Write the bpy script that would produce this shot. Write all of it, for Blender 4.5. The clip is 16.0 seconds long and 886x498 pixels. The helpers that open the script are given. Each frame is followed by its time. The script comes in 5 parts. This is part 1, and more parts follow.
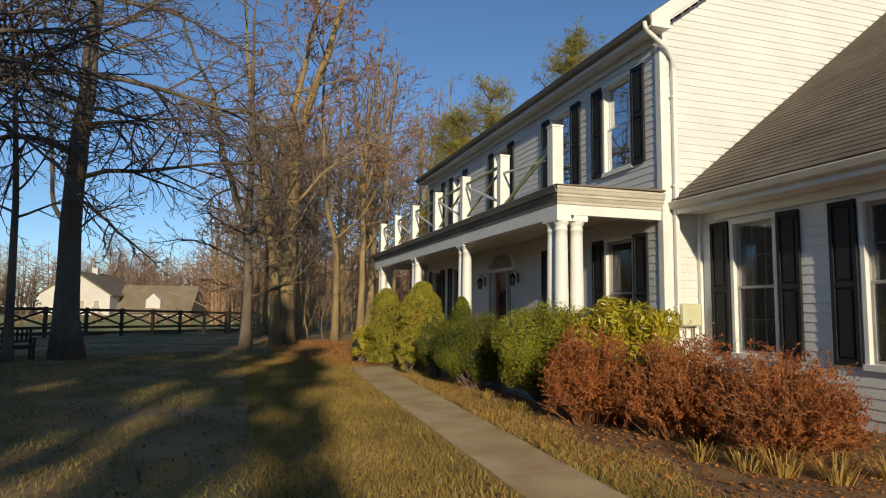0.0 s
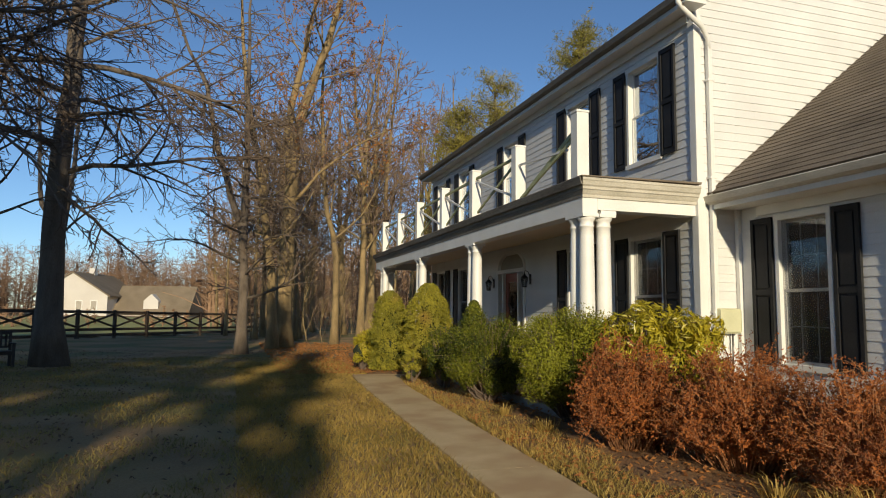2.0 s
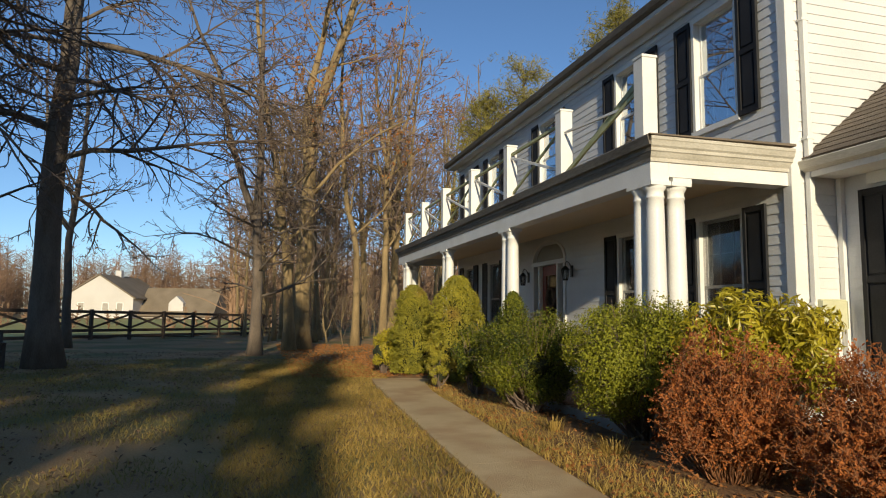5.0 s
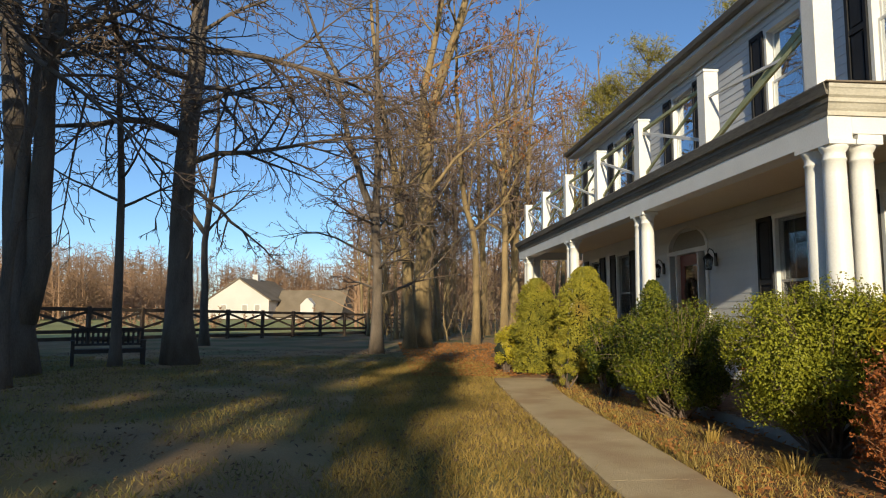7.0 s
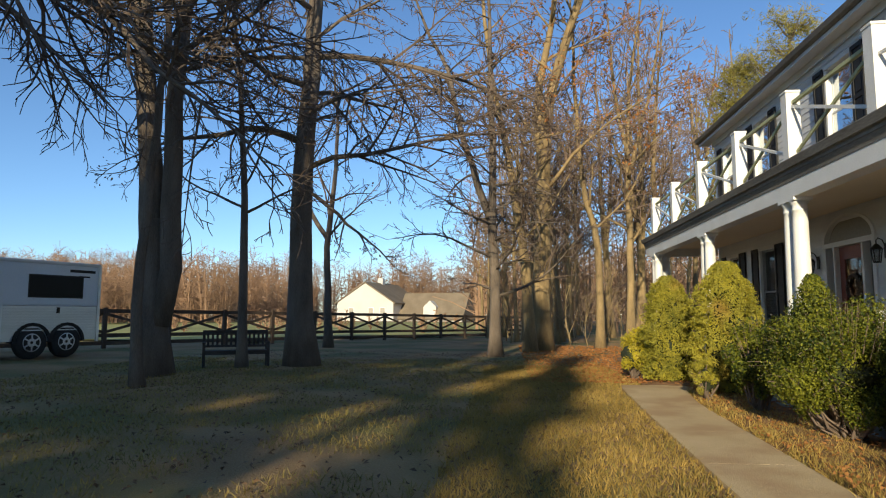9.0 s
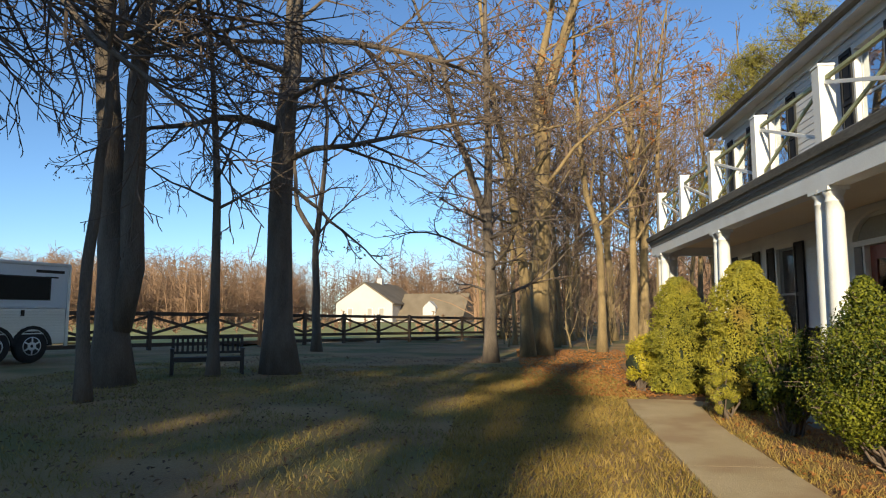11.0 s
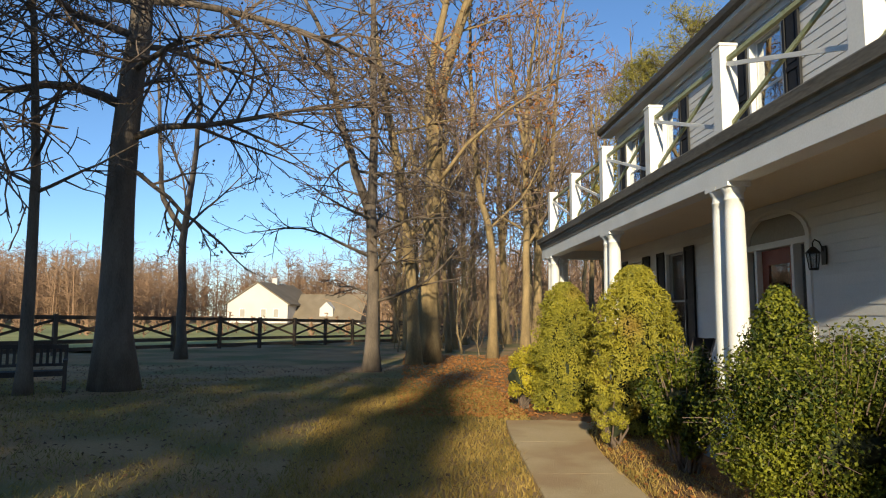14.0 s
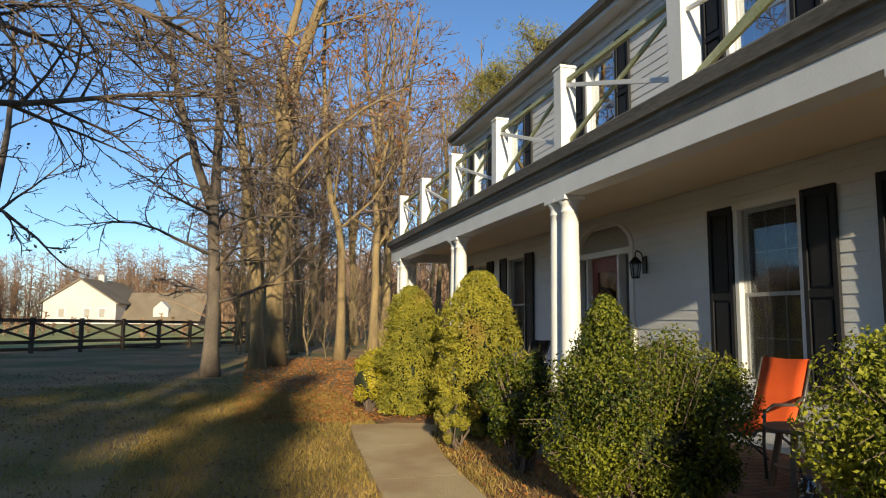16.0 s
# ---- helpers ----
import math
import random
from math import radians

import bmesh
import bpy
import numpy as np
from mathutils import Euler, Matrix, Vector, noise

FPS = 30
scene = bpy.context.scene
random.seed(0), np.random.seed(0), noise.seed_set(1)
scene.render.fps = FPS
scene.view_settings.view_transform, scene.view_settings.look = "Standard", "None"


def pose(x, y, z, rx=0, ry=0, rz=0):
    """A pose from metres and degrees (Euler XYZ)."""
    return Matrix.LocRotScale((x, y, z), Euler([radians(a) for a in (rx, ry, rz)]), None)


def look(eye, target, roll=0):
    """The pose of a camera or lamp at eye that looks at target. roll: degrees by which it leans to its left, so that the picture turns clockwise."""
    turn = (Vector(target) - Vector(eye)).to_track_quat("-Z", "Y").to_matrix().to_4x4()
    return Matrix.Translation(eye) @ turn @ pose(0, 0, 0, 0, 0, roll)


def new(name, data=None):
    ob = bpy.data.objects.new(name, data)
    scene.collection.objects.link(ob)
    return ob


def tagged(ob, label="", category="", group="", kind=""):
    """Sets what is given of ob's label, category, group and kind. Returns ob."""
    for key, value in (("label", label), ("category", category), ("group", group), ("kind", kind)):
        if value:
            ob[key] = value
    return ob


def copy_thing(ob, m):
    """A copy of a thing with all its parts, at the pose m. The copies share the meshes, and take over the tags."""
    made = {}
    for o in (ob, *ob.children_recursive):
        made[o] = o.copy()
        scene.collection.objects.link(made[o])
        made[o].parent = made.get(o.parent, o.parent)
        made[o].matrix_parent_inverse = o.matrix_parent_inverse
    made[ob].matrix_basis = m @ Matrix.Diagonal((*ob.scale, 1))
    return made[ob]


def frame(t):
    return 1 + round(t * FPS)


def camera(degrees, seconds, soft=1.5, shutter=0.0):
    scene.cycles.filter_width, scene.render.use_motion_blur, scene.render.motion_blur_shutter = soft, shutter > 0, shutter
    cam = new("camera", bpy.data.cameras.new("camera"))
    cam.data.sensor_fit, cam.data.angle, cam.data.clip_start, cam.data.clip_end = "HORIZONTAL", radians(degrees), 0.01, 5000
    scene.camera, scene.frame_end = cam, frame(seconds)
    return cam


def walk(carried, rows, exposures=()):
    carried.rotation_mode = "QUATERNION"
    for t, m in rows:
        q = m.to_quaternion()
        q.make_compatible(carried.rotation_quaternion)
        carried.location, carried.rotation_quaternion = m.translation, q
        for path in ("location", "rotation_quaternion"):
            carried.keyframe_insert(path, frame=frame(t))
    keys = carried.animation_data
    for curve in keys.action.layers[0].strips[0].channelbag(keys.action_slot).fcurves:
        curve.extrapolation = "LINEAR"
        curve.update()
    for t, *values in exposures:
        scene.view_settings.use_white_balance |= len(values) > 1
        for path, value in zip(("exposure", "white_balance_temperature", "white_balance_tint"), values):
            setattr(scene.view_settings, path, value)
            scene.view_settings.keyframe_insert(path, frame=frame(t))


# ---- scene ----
cam = camera(68.7, 16.0, 1.1)
PATH = [
    (0, (-0.205, -0.136, 1.415), (0.397, 1.762, 1.604), 0.6),
    (0.5, (-0.204, 0.101, 1.426), (0.397, 1.999, 1.616), 0.6),
    (1, (-0.211, 0.362, 1.431), (0.394, 2.258, 1.623), 0.6),
    (1.5, (-0.128, 0.648, 1.461), (0.476, 2.545, 1.652), 0.7),
    (2, (-0.069, 0.901, 1.489), (0.535, 2.798, 1.679), 0.6),
    (2.5, (0.008, 1.156, 1.492), (0.61, 3.054, 1.684), 0.5),
    (3, (0.046, 1.433, 1.482), (0.65, 3.33, 1.676), 0.6),
    (5.5, (0.373, 2.821, 1.33), (0.856, 4.752, 1.529), 0.5),
    (6, (0.4, 3.075, 1.308), (0.806, 5.023, 1.508), 0.4),
    (6.5, (0.424, 3.243, 1.275), (0.716, 5.212, 1.473), 0.3),
    (7, (0.457, 3.345, 1.265), (0.631, 5.328, 1.46), 0.2),
    (7.5, (0.493, 3.468, 1.244), (0.548, 5.457, 1.44), 0.2),
    (8, (0.509, 3.605, 1.225), (0.445, 5.594, 1.424), 0.0),
    (8.5, (0.549, 3.797, 1.228), (0.38, 5.78, 1.428), 0.1),
    (9, (0.572, 3.974, 1.254), (0.375, 5.954, 1.455), 0.0),
    (11.5, (0.789, 5.547, 1.34), (0.588, 7.527, 1.542), 0.1),
    (12, (0.895, 5.89, 1.35), (0.693, 7.869, 1.552), 0.2),
    (12.5, (0.994, 6.224, 1.397), (0.803, 8.204, 1.602), 0.1),
    (13, (1.099, 6.515, 1.428), (0.974, 8.5, 1.634), 0.1),
    (13.5, (1.158, 6.628, 1.43), (1.141, 8.618, 1.634), 0.2),
    (14, (1.188, 6.694, 1.448), (1.289, 8.681, 1.654), 0.3),
    (14.5, (1.202, 6.743, 1.483), (1.417, 8.721, 1.691), 0.3),
    (15, (1.238, 6.791, 1.493), (1.565, 8.753, 1.702), 0.3),
    (15.5, (1.217, 6.752, 1.485), (1.66, 8.691, 1.695), 0.3),
    (16, (1.21, 6.725, 1.492), (1.763, 8.635, 1.702), 0.4),
]
walk(cam, [(t, look(eye, target, roll)) for t, eye, target, roll in PATH],
     [(0.0, 0.06, 6050, 9), (5.5, 0.25, 6050, 9), (9.0, 0.58, 6000, 8), (12.5, 0.68, 6000, 8), (16.0, 0.60, 6050, 8)])

# ---- light ----
SUN_WAY = Vector((0.17, 1.0, -0.267)).normalized()
world = bpy.data.worlds.new("sky")
scene.world = world
world.use_nodes = True
wt = world.node_tree
sky = wt.nodes.new("ShaderNodeTexSky")
sky.sky_type = "NISHITA"
sky.sun_disc = False
sky.sun_elevation = radians(14.7)
sky.sun_rotation = radians(189.6)
sky.altitude = 1500
sky.air_density, sky.dust_density, sky.ozone_density = 1.0, 0.05, 3.2
wt.links.new(sky.outputs[0], wt.nodes["Background"].inputs[0])
wt.nodes["Background"].inputs[1].default_value = 0.108
sun = new("sun", bpy.data.lights.new("sun", "SUN"))
sun.data.energy, sun.data.angle, sun.data.color = 4.6, radians(0.8), (1.0, 0.82, 0.53)
sun.matrix_world = look(-60 * SUN_WAY, (0, 0, 0))


# ---- materials ----
def mat(name, dark, light, scale=3.0, rough=0.7, bump=0.0, fine=40.0, metal=0.0, spread=0.0, stretch=(1, 1, 1), spec=0.5, thin=0.0, patch=None, patch_scale=0.4, patch_at=0.46):
    """A two-scale noise material: dark to light over `scale`, grain and relief at `fine`, an even spread between objects or islands."""
    m = bpy.data.materials.new(name)
    m.use_nodes = True
    n, ln = m.node_tree.nodes, m.node_tree.links
    b = n["Principled BSDF"]
    geo = n.new("ShaderNodeNewGeometry")
    mp = n.new("ShaderNodeMapping")
    mp.inputs["Scale"].default_value = stretch
    ln.new(geo.outputs["Position"], mp.inputs[0])
    big, small = n.new("ShaderNodeTexNoise"), n.new("ShaderNodeTexNoise")
    big.inputs["Scale"].default_value, small.inputs["Scale"].default_value = scale, fine
    big.inputs["Detail"].default_value, small.inputs["Detail"].default_value = 5, 4
    for t in (big, small):
        ln.new(mp.outputs[0], t.inputs["Vector"])
    add = n.new("ShaderNodeMath")
    add.operation = "MULTIPLY_ADD"
    add.inputs[1].default_value = 0.5
    ln.new(small.outputs[0], add.inputs[0])
    half = n.new("ShaderNodeMath")
    half.operation = "MULTIPLY"
    half.inputs[1].default_value = 0.75
    ln.new(big.outputs[0], half.inputs[0])
    ln.new(half.outputs[0], add.inputs[2])
    last = add
    if spread:
        inf = n.new("ShaderNodeObjectInfo")
        both = n.new("ShaderNodeMath")
        both.operation = "ADD"
        ln.new(inf.outputs["Random"], both.inputs[0])
        ln.new(geo.outputs["Random Per Island"], both.inputs[1])
        sp = n.new("ShaderNodeMath")
        sp.operation = "MULTIPLY_ADD"
        sp.inputs[1].default_value = spread * 0.5
        ln.new(both.outputs[0], sp.inputs[0])
        ln.new(last.outputs[0], sp.inputs[2])
        off = n.new("ShaderNodeMath")
        off.operation = "SUBTRACT"
        off.inputs[1].default_value = spread * 0.5
        ln.new(sp.outputs[0], off.inputs[0])
        last = off
    ramp = n.new("ShaderNodeValToRGB")
    e = ramp.color_ramp.elements
    e[0].position, e[1].position = 0.36, 0.88
    e[0].color, e[1].color = (*dark, 1), (*light, 1)
    ln.new(last.outputs[0], ramp.inputs[0])
    col = ramp.outputs[0]
    if patch:
        pn = n.new("ShaderNodeTexNoise")
        pn.inputs["Scale"].default_value, pn.inputs["Detail"].default_value = patch_scale, 6
        ln.new(geo.outputs["Position"], pn.inputs["Vector"])
        pr = n.new("ShaderNodeValToRGB")
        pr.color_ramp.elements[0].position, pr.color_ramp.elements[1].position = patch_at, patch_at + 0.14
        ln.new(pn.outputs[0], pr.inputs[0])
        mx = n.new("ShaderNodeMix")
        mx.data_type = "RGBA"
        ln.new(pr.outputs[0], mx.inputs[0])
        ln.new(col, mx.inputs[6])
        mx.inputs[7].default_value = (*patch, 1)
        col = mx.outputs[2]
    ln.new(col, b.inputs["Base Color"])
    b.inputs["Roughness"].default_value, b.inputs["Metallic"].default_value = rough, metal
    b.inputs["Specular IOR Level"].default_value = spec
    if thin:
        b.inputs["Subsurface Weight"].default_value = 0.0
        tr, ms = n.new("ShaderNodeBsdfTranslucent"), n.new("ShaderNodeMixShader")
        ln.new(col, tr.inputs[0])
        ms.inputs[0].default_value = thin
        ln.new(b.outputs[0], ms.inputs[1])
        ln.new(tr.outputs[0], ms.inputs[2])
        ln.new(ms.outputs[0], n["Material Output"].inputs[0])
    if bump:
        bp = n.new("ShaderNodeBump")
        bp.inputs["Strength"].default_value, bp.inputs["Distance"].default_value = min(1.0, bump), 0.02
        ln.new(small.outputs[0], bp.inputs["Height"])
        ln.new(bp.outputs[0], b.inputs["Normal"])
    return m


SIDING = mat("white_vinyl_siding", (0.60, 0.60, 0.60), (0.77, 0.765, 0.75), 1.2, 0.5, 0.08, 60, spread=0.1)
TRIM = mat("white_painted_trim", (0.66, 0.65, 0.62), (0.82, 0.81, 0.78), 2.0, 0.45, 0.06, 50)
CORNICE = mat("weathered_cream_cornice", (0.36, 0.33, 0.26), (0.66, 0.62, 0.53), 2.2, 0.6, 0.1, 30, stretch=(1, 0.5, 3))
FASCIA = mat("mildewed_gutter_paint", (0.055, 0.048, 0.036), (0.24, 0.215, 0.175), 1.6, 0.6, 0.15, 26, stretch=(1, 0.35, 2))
CEILING = mat("porch_ceiling_paint", (0.78, 0.66, 0.46), (0.88, 0.77, 0.57), 0.9, 0.6, 0.05, 30)
BLACK = mat("black_shutter_paint", (0.010, 0.010, 0.012), (0.03, 0.03, 0.032), 3, 0.6, 0.08, 50, spec=0.25)
SHINGLE = mat("brown_asphalt_shingle", (0.11, 0.085, 0.06), (0.23, 0.185, 0.135), 1.4, 0.9, 0.5, 160, spread=0.25)
MOSSWOOD = mat("algae_stained_white_wood", (0.27, 0.29, 0.12), (0.55, 0.56, 0.35), 3, 0.7, 0.1, 40)
CONCRETE = mat("worn_concrete", (0.50, 0.37, 0.19), (0.66, 0.50, 0.28), 1.3, 0.9, 0.35, 70, patch=(0.47, 0.32, 0.165), patch_scale=0.9, spec=0.1)
BRICK = mat("brown_paving_brick", (0.13, 0.07, 0.045), (0.27, 0.15, 0.09), 3, 0.85, 0.4, 60, spread=0.3)
MORTAR = mat("grey_mortar", (0.22, 0.2, 0.17), (0.34, 0.31, 0.27), 4, 0.95, 0.4, 90)
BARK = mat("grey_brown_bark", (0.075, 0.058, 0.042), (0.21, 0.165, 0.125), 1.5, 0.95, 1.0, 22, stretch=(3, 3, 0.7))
# copy of the bark with golden sunlight mixed into its colour
BARKSUN = mat("sunlit_bark", (0.11, 0.078, 0.040), (0.37, 0.265, 0.125), 1.5, 0.95, 0.8, 22, stretch=(3, 3, 0.7), spread=0.25)
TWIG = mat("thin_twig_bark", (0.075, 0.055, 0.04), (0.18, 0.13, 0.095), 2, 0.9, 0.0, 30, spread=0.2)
# redder twig copy, its colour lightened as if sunlit
TWIGSUN = mat("sunlit_reddish_twig", (0.12, 0.082, 0.058), (0.28, 0.195, 0.14), 2, 0.9, 0.0, 30, spread=0.3)
DRYLEAF = mat("russet_dry_leaf", (0.28, 0.105, 0.028), (0.56, 0.26, 0.07), 2, 0.8, 0.0, 40, spread=0.5, thin=0.3)
DARKLEAF = mat("brown_oak_leaf", (0.085, 0.05, 0.026), (0.24, 0.145, 0.075), 2, 0.8, 0.0, 40, spread=0.5, thin=0.2)
FENCEWOOD = mat("brown_stained_fence_wood", (0.05, 0.033, 0.022), (0.13, 0.09, 0.06), 1.5, 0.85, 0.4, 40, stretch=(1, 1, 0.4), spread=0.2)
BOXLEAF = mat("boxwood_leaf", (0.022, 0.040, 0.006), (0.27, 0.27, 0.020), 2.2, 0.5, 0.0, 30, spread=0.7, thin=0.14, spec=0.25)
SPRUCELEAF = mat("dwarf_spruce_needle", (0.085, 0.10, 0.010), (0.46, 0.40, 0.035), 3, 0.6, 0.0, 30, spread=0.5, thin=0.3, patch=(0.36, 0.24, 0.05), patch_scale=0.9, patch_at=0.60)
RHODOLEAF = mat("yellow_green_rhododendron_leaf", (0.19, 0.18, 0.012), (0.60, 0.49, 0.03), 3, 0.4, 0.0, 30, spread=0.5, thin=0.3)
REDLEAF = mat("rust_red_barberry_leaf", (0.12, 0.030, 0.008), (0.50, 0.165, 0.032), 2.5, 0.7, 0.0, 30, spread=0.6, thin=0.25)
REDTWIG = mat("rust_red_twig", (0.14, 0.058, 0.022), (0.40, 0.19, 0.08), 2, 0.8, 0.0, 30, spread=0.4)
PINELEAF = mat("pine_needle", (0.15, 0.145, 0.028), (0.46, 0.38, 0.07), 1.0, 0.6, 0.0, 20, spread=0.5, thin=0.3)
LAWN = mat("winter_lawn", (0.20, 0.12, 0.052), (0.44, 0.28, 0.11), 0.7, 0.95, 0.9, 45, patch=(0.17, 0.15, 0.04), patch_scale=0.33)
MULCH = mat("leaf_litter_mulch", (0.11, 0.055, 0.022), (0.36, 0.19, 0.07), 3.0, 0.95, 1.0, 45)
GRASS = mat("grass_blade", (0.09, 0.10, 0.018), (0.42, 0.30, 0.08), 0.9, 0.7, 0.0, 30, spread=0.5, thin=0.3)
STRAW = mat("straw_grass_blade", (0.22, 0.15, 0.03), (0.60, 0.40, 0.10), 0.9, 0.7, 0.0, 30, spread=0.5, thin=0.3)
FARHOUSE = mat("cream_siding", (0.50, 0.47, 0.43), (0.62, 0.59, 0.54), 0.3, 0.6, 0.0, 8)
FARROOF = mat("tan_roof_shingle", (0.14, 0.11, 0.07), (0.24, 0.19, 0.13), 0.4, 0.9, 0.0, 8)
ORANGE = mat("orange_sling_fabric", (0.62, 0.07, 0.008), (0.85, 0.13, 0.015), 4, 0.75, 0.1, 300)
GREYMETAL = mat("grey_powder_coated_metal", (0.10, 0.095, 0.09), (0.20, 0.19, 0.18), 4, 0.4, 0.05, 60, metal=0.6)
BLACKMETAL = mat("black_iron", (0.008, 0.008, 0.008), (0.03, 0.028, 0.026), 4, 0.4, 0.05, 60, metal=0.5)
ALUMINIUM = mat("brushed_aluminium", (0.50, 0.52, 0.55), (0.68, 0.70, 0.73), 1.0, 0.32, 0.03, 40, metal=0.75, stretch=(0.3, 0.3, 3))
TRAILERWHITE = mat("white_trailer_skin", (0.66, 0.68, 0.70), (0.80, 0.81, 0.82), 0.8, 0.35, 0.02, 30)
RUBBER = mat("black_tyre_rubber", (0.012, 0.012, 0.012), (0.035, 0.034, 0.033), 6, 0.85, 0.2, 50)
TABLEWOOD = mat("grey_brown_table_wood", (0.13, 0.085, 0.05), (0.30, 0.20, 0.12), 3, 0.7, 0.2, 40)
DOORRED = mat("red_brown_door_paint", (0.16, 0.035, 0.02), (0.28, 0.07, 0.04), 3, 0.4, 0.08, 40)
# near black, so the shade of the rooms is in the colour itself
DARKROOM = mat("interior_shade_dark", (0.02, 0.02, 0.02), (0.05, 0.048, 0.045), 1, 0.9, 0.0, 20)
CURTAIN = mat("pale_window_blind", (0.30, 0.28, 0.24), (0.42, 0.39, 0.34), 1, 0.9, 0.0, 20)
BOXGREEN = mat("pale_green_utility_box", (0.50, 0.50, 0.32), (0.62, 0.61, 0.42), 4, 0.5, 0.03, 50)
BENCHWOOD = mat("weathered_bench_wood", (0.03, 0.022, 0.017), (0.085, 0.065, 0.05), 2, 0.85, 0.3, 40)
FARBRUSH = mat("brown_far_brush", (0.16, 0.095, 0.055), (0.36, 0.225, 0.135), 0.2, 0.95, 0.0, 3, spread=0.3)
BLACKGLASS = mat("black_tinted_glass", (0.006, 0.006, 0.007), (0.012, 0.012, 0.014), 1, 0.25, 0.0, 20, spec=0.15)
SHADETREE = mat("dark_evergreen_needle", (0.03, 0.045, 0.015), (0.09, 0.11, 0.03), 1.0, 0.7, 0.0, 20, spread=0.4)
# near-black colour that paints the shade deep inside the shrubs
SHADECORE = mat("inner_shade_dark", (0.010, 0.014, 0.005), (0.028, 0.036, 0.010), 6, 0.9, 0.0, 40)
FIELD = mat("sunlit_field_grass", (0.20, 0.21, 0.05), (0.40, 0.38, 0.11), 0.15, 0.95, 0.2, 4)
CARSILVER = mat("silver_car_paint", (0.38, 0.39, 0.41), (0.5, 0.51, 0.53), 1, 0.3, 0.0, 30, metal=0.4)


def glass(name, tint, shine):
    """Window glass: a sharp reflection over clear glass."""
    m = bpy.data.materials.new(name)
    m.use_nodes = True
    n, ln = m.node_tree.nodes, m.node_tree.links
    n.remove(n["Principled BSDF"])
    gl, tr, ms = n.new("ShaderNodeBsdfGlossy"), n.new("ShaderNodeBsdfTransparent"), n.new("ShaderNodeMixShader")
    gl.inputs["Roughness"].default_value = 0.01
    gl.inputs["Color"].default_value = (0.92, 0.96, 1.0, 1)
    tr.inputs["Color"].default_value = (*tint, 1)
    ms.inputs[0].default_value = shine
    ln.new(tr.outputs[0], ms.inputs[1])
    ln.new(gl.outputs[0], ms.inputs[2])
    ln.new(ms.outputs[0], n["Material Output"].inputs[0])
    return m


def screen_mat():
    m = bpy.data.materials.new("grey_insect_screen")
    m.use_nodes = True
    n, ln = m.node_tree.nodes, m.node_tree.links
    tr, ms = n.new("ShaderNodeBsdfTransparent"), n.new("ShaderNodeMixShader")
    b = n["Principled BSDF"]
    b.inputs["Base Color"].default_value, b.inputs["Roughness"].default_value = (0.10, 0.097, 0.092, 1), 0.8
    ms.inputs[0].default_value = 0.2
    ln.new(tr.outputs[0], ms.inputs[1])
    ln.new(b.outputs[0], ms.inputs[2])
    ln.new(ms.outputs[0], n["Material Output"].inputs[0])
    return m


SCREEN = screen_mat()
GLASS = glass("window_glass", (0.66, 0.69, 0.71), 0.12)
SKYGLASS = glass("sky_reflecting_glass", (0.6, 0.64, 0.68), 0.5)
DARKGLASS = glass("tinted_glass", (0.05, 0.055, 0.06), 0.25)


# ---- building helpers ----
def box(bm, x0, x1, y0, y1, z0, z1, bevel=0.0):
    v = [bm.verts.new(p) for p in ((x0, y0, z0), (x1, y0, z0), (x1, y1, z0), (x0, y1, z0), (x0, y0, z1), (x1, y0, z1), (x1, y1, z1), (x0, y1, z1))]
    fs = [bm.faces.new([v[i] for i in f]) for f in ((0, 3, 2, 1), (4, 5, 6, 7), (0, 1, 5, 4), (1, 2, 6, 5), (2, 3, 7, 6), (3, 0, 4, 7))]
    if bevel:
        es = list({e for f in fs for e in f.edges})
        bmesh.ops.bevel(bm, geom=es, offset=bevel, segments=2, affect="EDGES", profile=0.7)
    return bm


def cube(x0, x1, y0, y1, z0, z1, bevel=0.0):
    return box(bmesh.new(), min(x0, x1), max(x0, x1), min(y0, y1), max(y0, y1), min(z0, z1), max(z0, z1), bevel)


def prism(pts, way):
    """A closed solid from an outline of 3D points, pushed along way."""
    bm = bmesh.new()
    a = [bm.verts.new(p) for p in pts]
    b = [bm.verts.new(Vector(p) + Vector(way)) for p in pts]
    bm.faces.new(a)
    bm.faces.new(b[::-1])
    k = len(pts)
    for i in range(k):
        bm.faces.new((a[i], b[i], b[(i + 1) % k], a[(i + 1) % k]))
    bmesh.ops.recalc_face_normals(bm, faces=bm.faces[:])
    return bm


def lathe(profile, centre, sides=24):
    """A turned solid from (radius, height) pairs."""
    bm = bmesh.new()
    rings = []
    for r, z in profile:
        rings.append([bm.verts.new((centre[0] + r * math.cos(2 * math.pi * i / sides), centre[1] + r * math.sin(2 * math.pi * i / sides), centre[2] + z)) for i in range(sides)])
    for a, b in zip(rings, rings[1:]):
        for i in range(sides):
            bm.faces.new((a[i], a[(i + 1) % sides], b[(i + 1) % sides], b[i])).smooth = True
    bm.faces.new(rings[0][::-1])
    bm.faces.new(rings[-1])
    return bm


def bar(a, b, w, h, bevel=0.004):
    """A straight board from a to b, w across and h high."""
    a, b = Vector(a), Vector(b)
    d = b - a
    bm = cube(-w / 2, w / 2, 0, d.length, -h / 2, h / 2, bevel)
    bm.transform(Matrix.Translation(a) @ d.to_track_quat("Y", "Z").to_matrix().to_4x4())
    return bm


def tube_bm(points, radius, sides=8):
    vs, fs = tubes([(np.array(points, float), [radius] * len(points), sides)])
    bm = bmesh.new()
    bv = [bm.verts.new(p) for p in vs]
    for f in fs:
        bm.faces.new([bv[i] for i in f]).smooth = True
    return bm


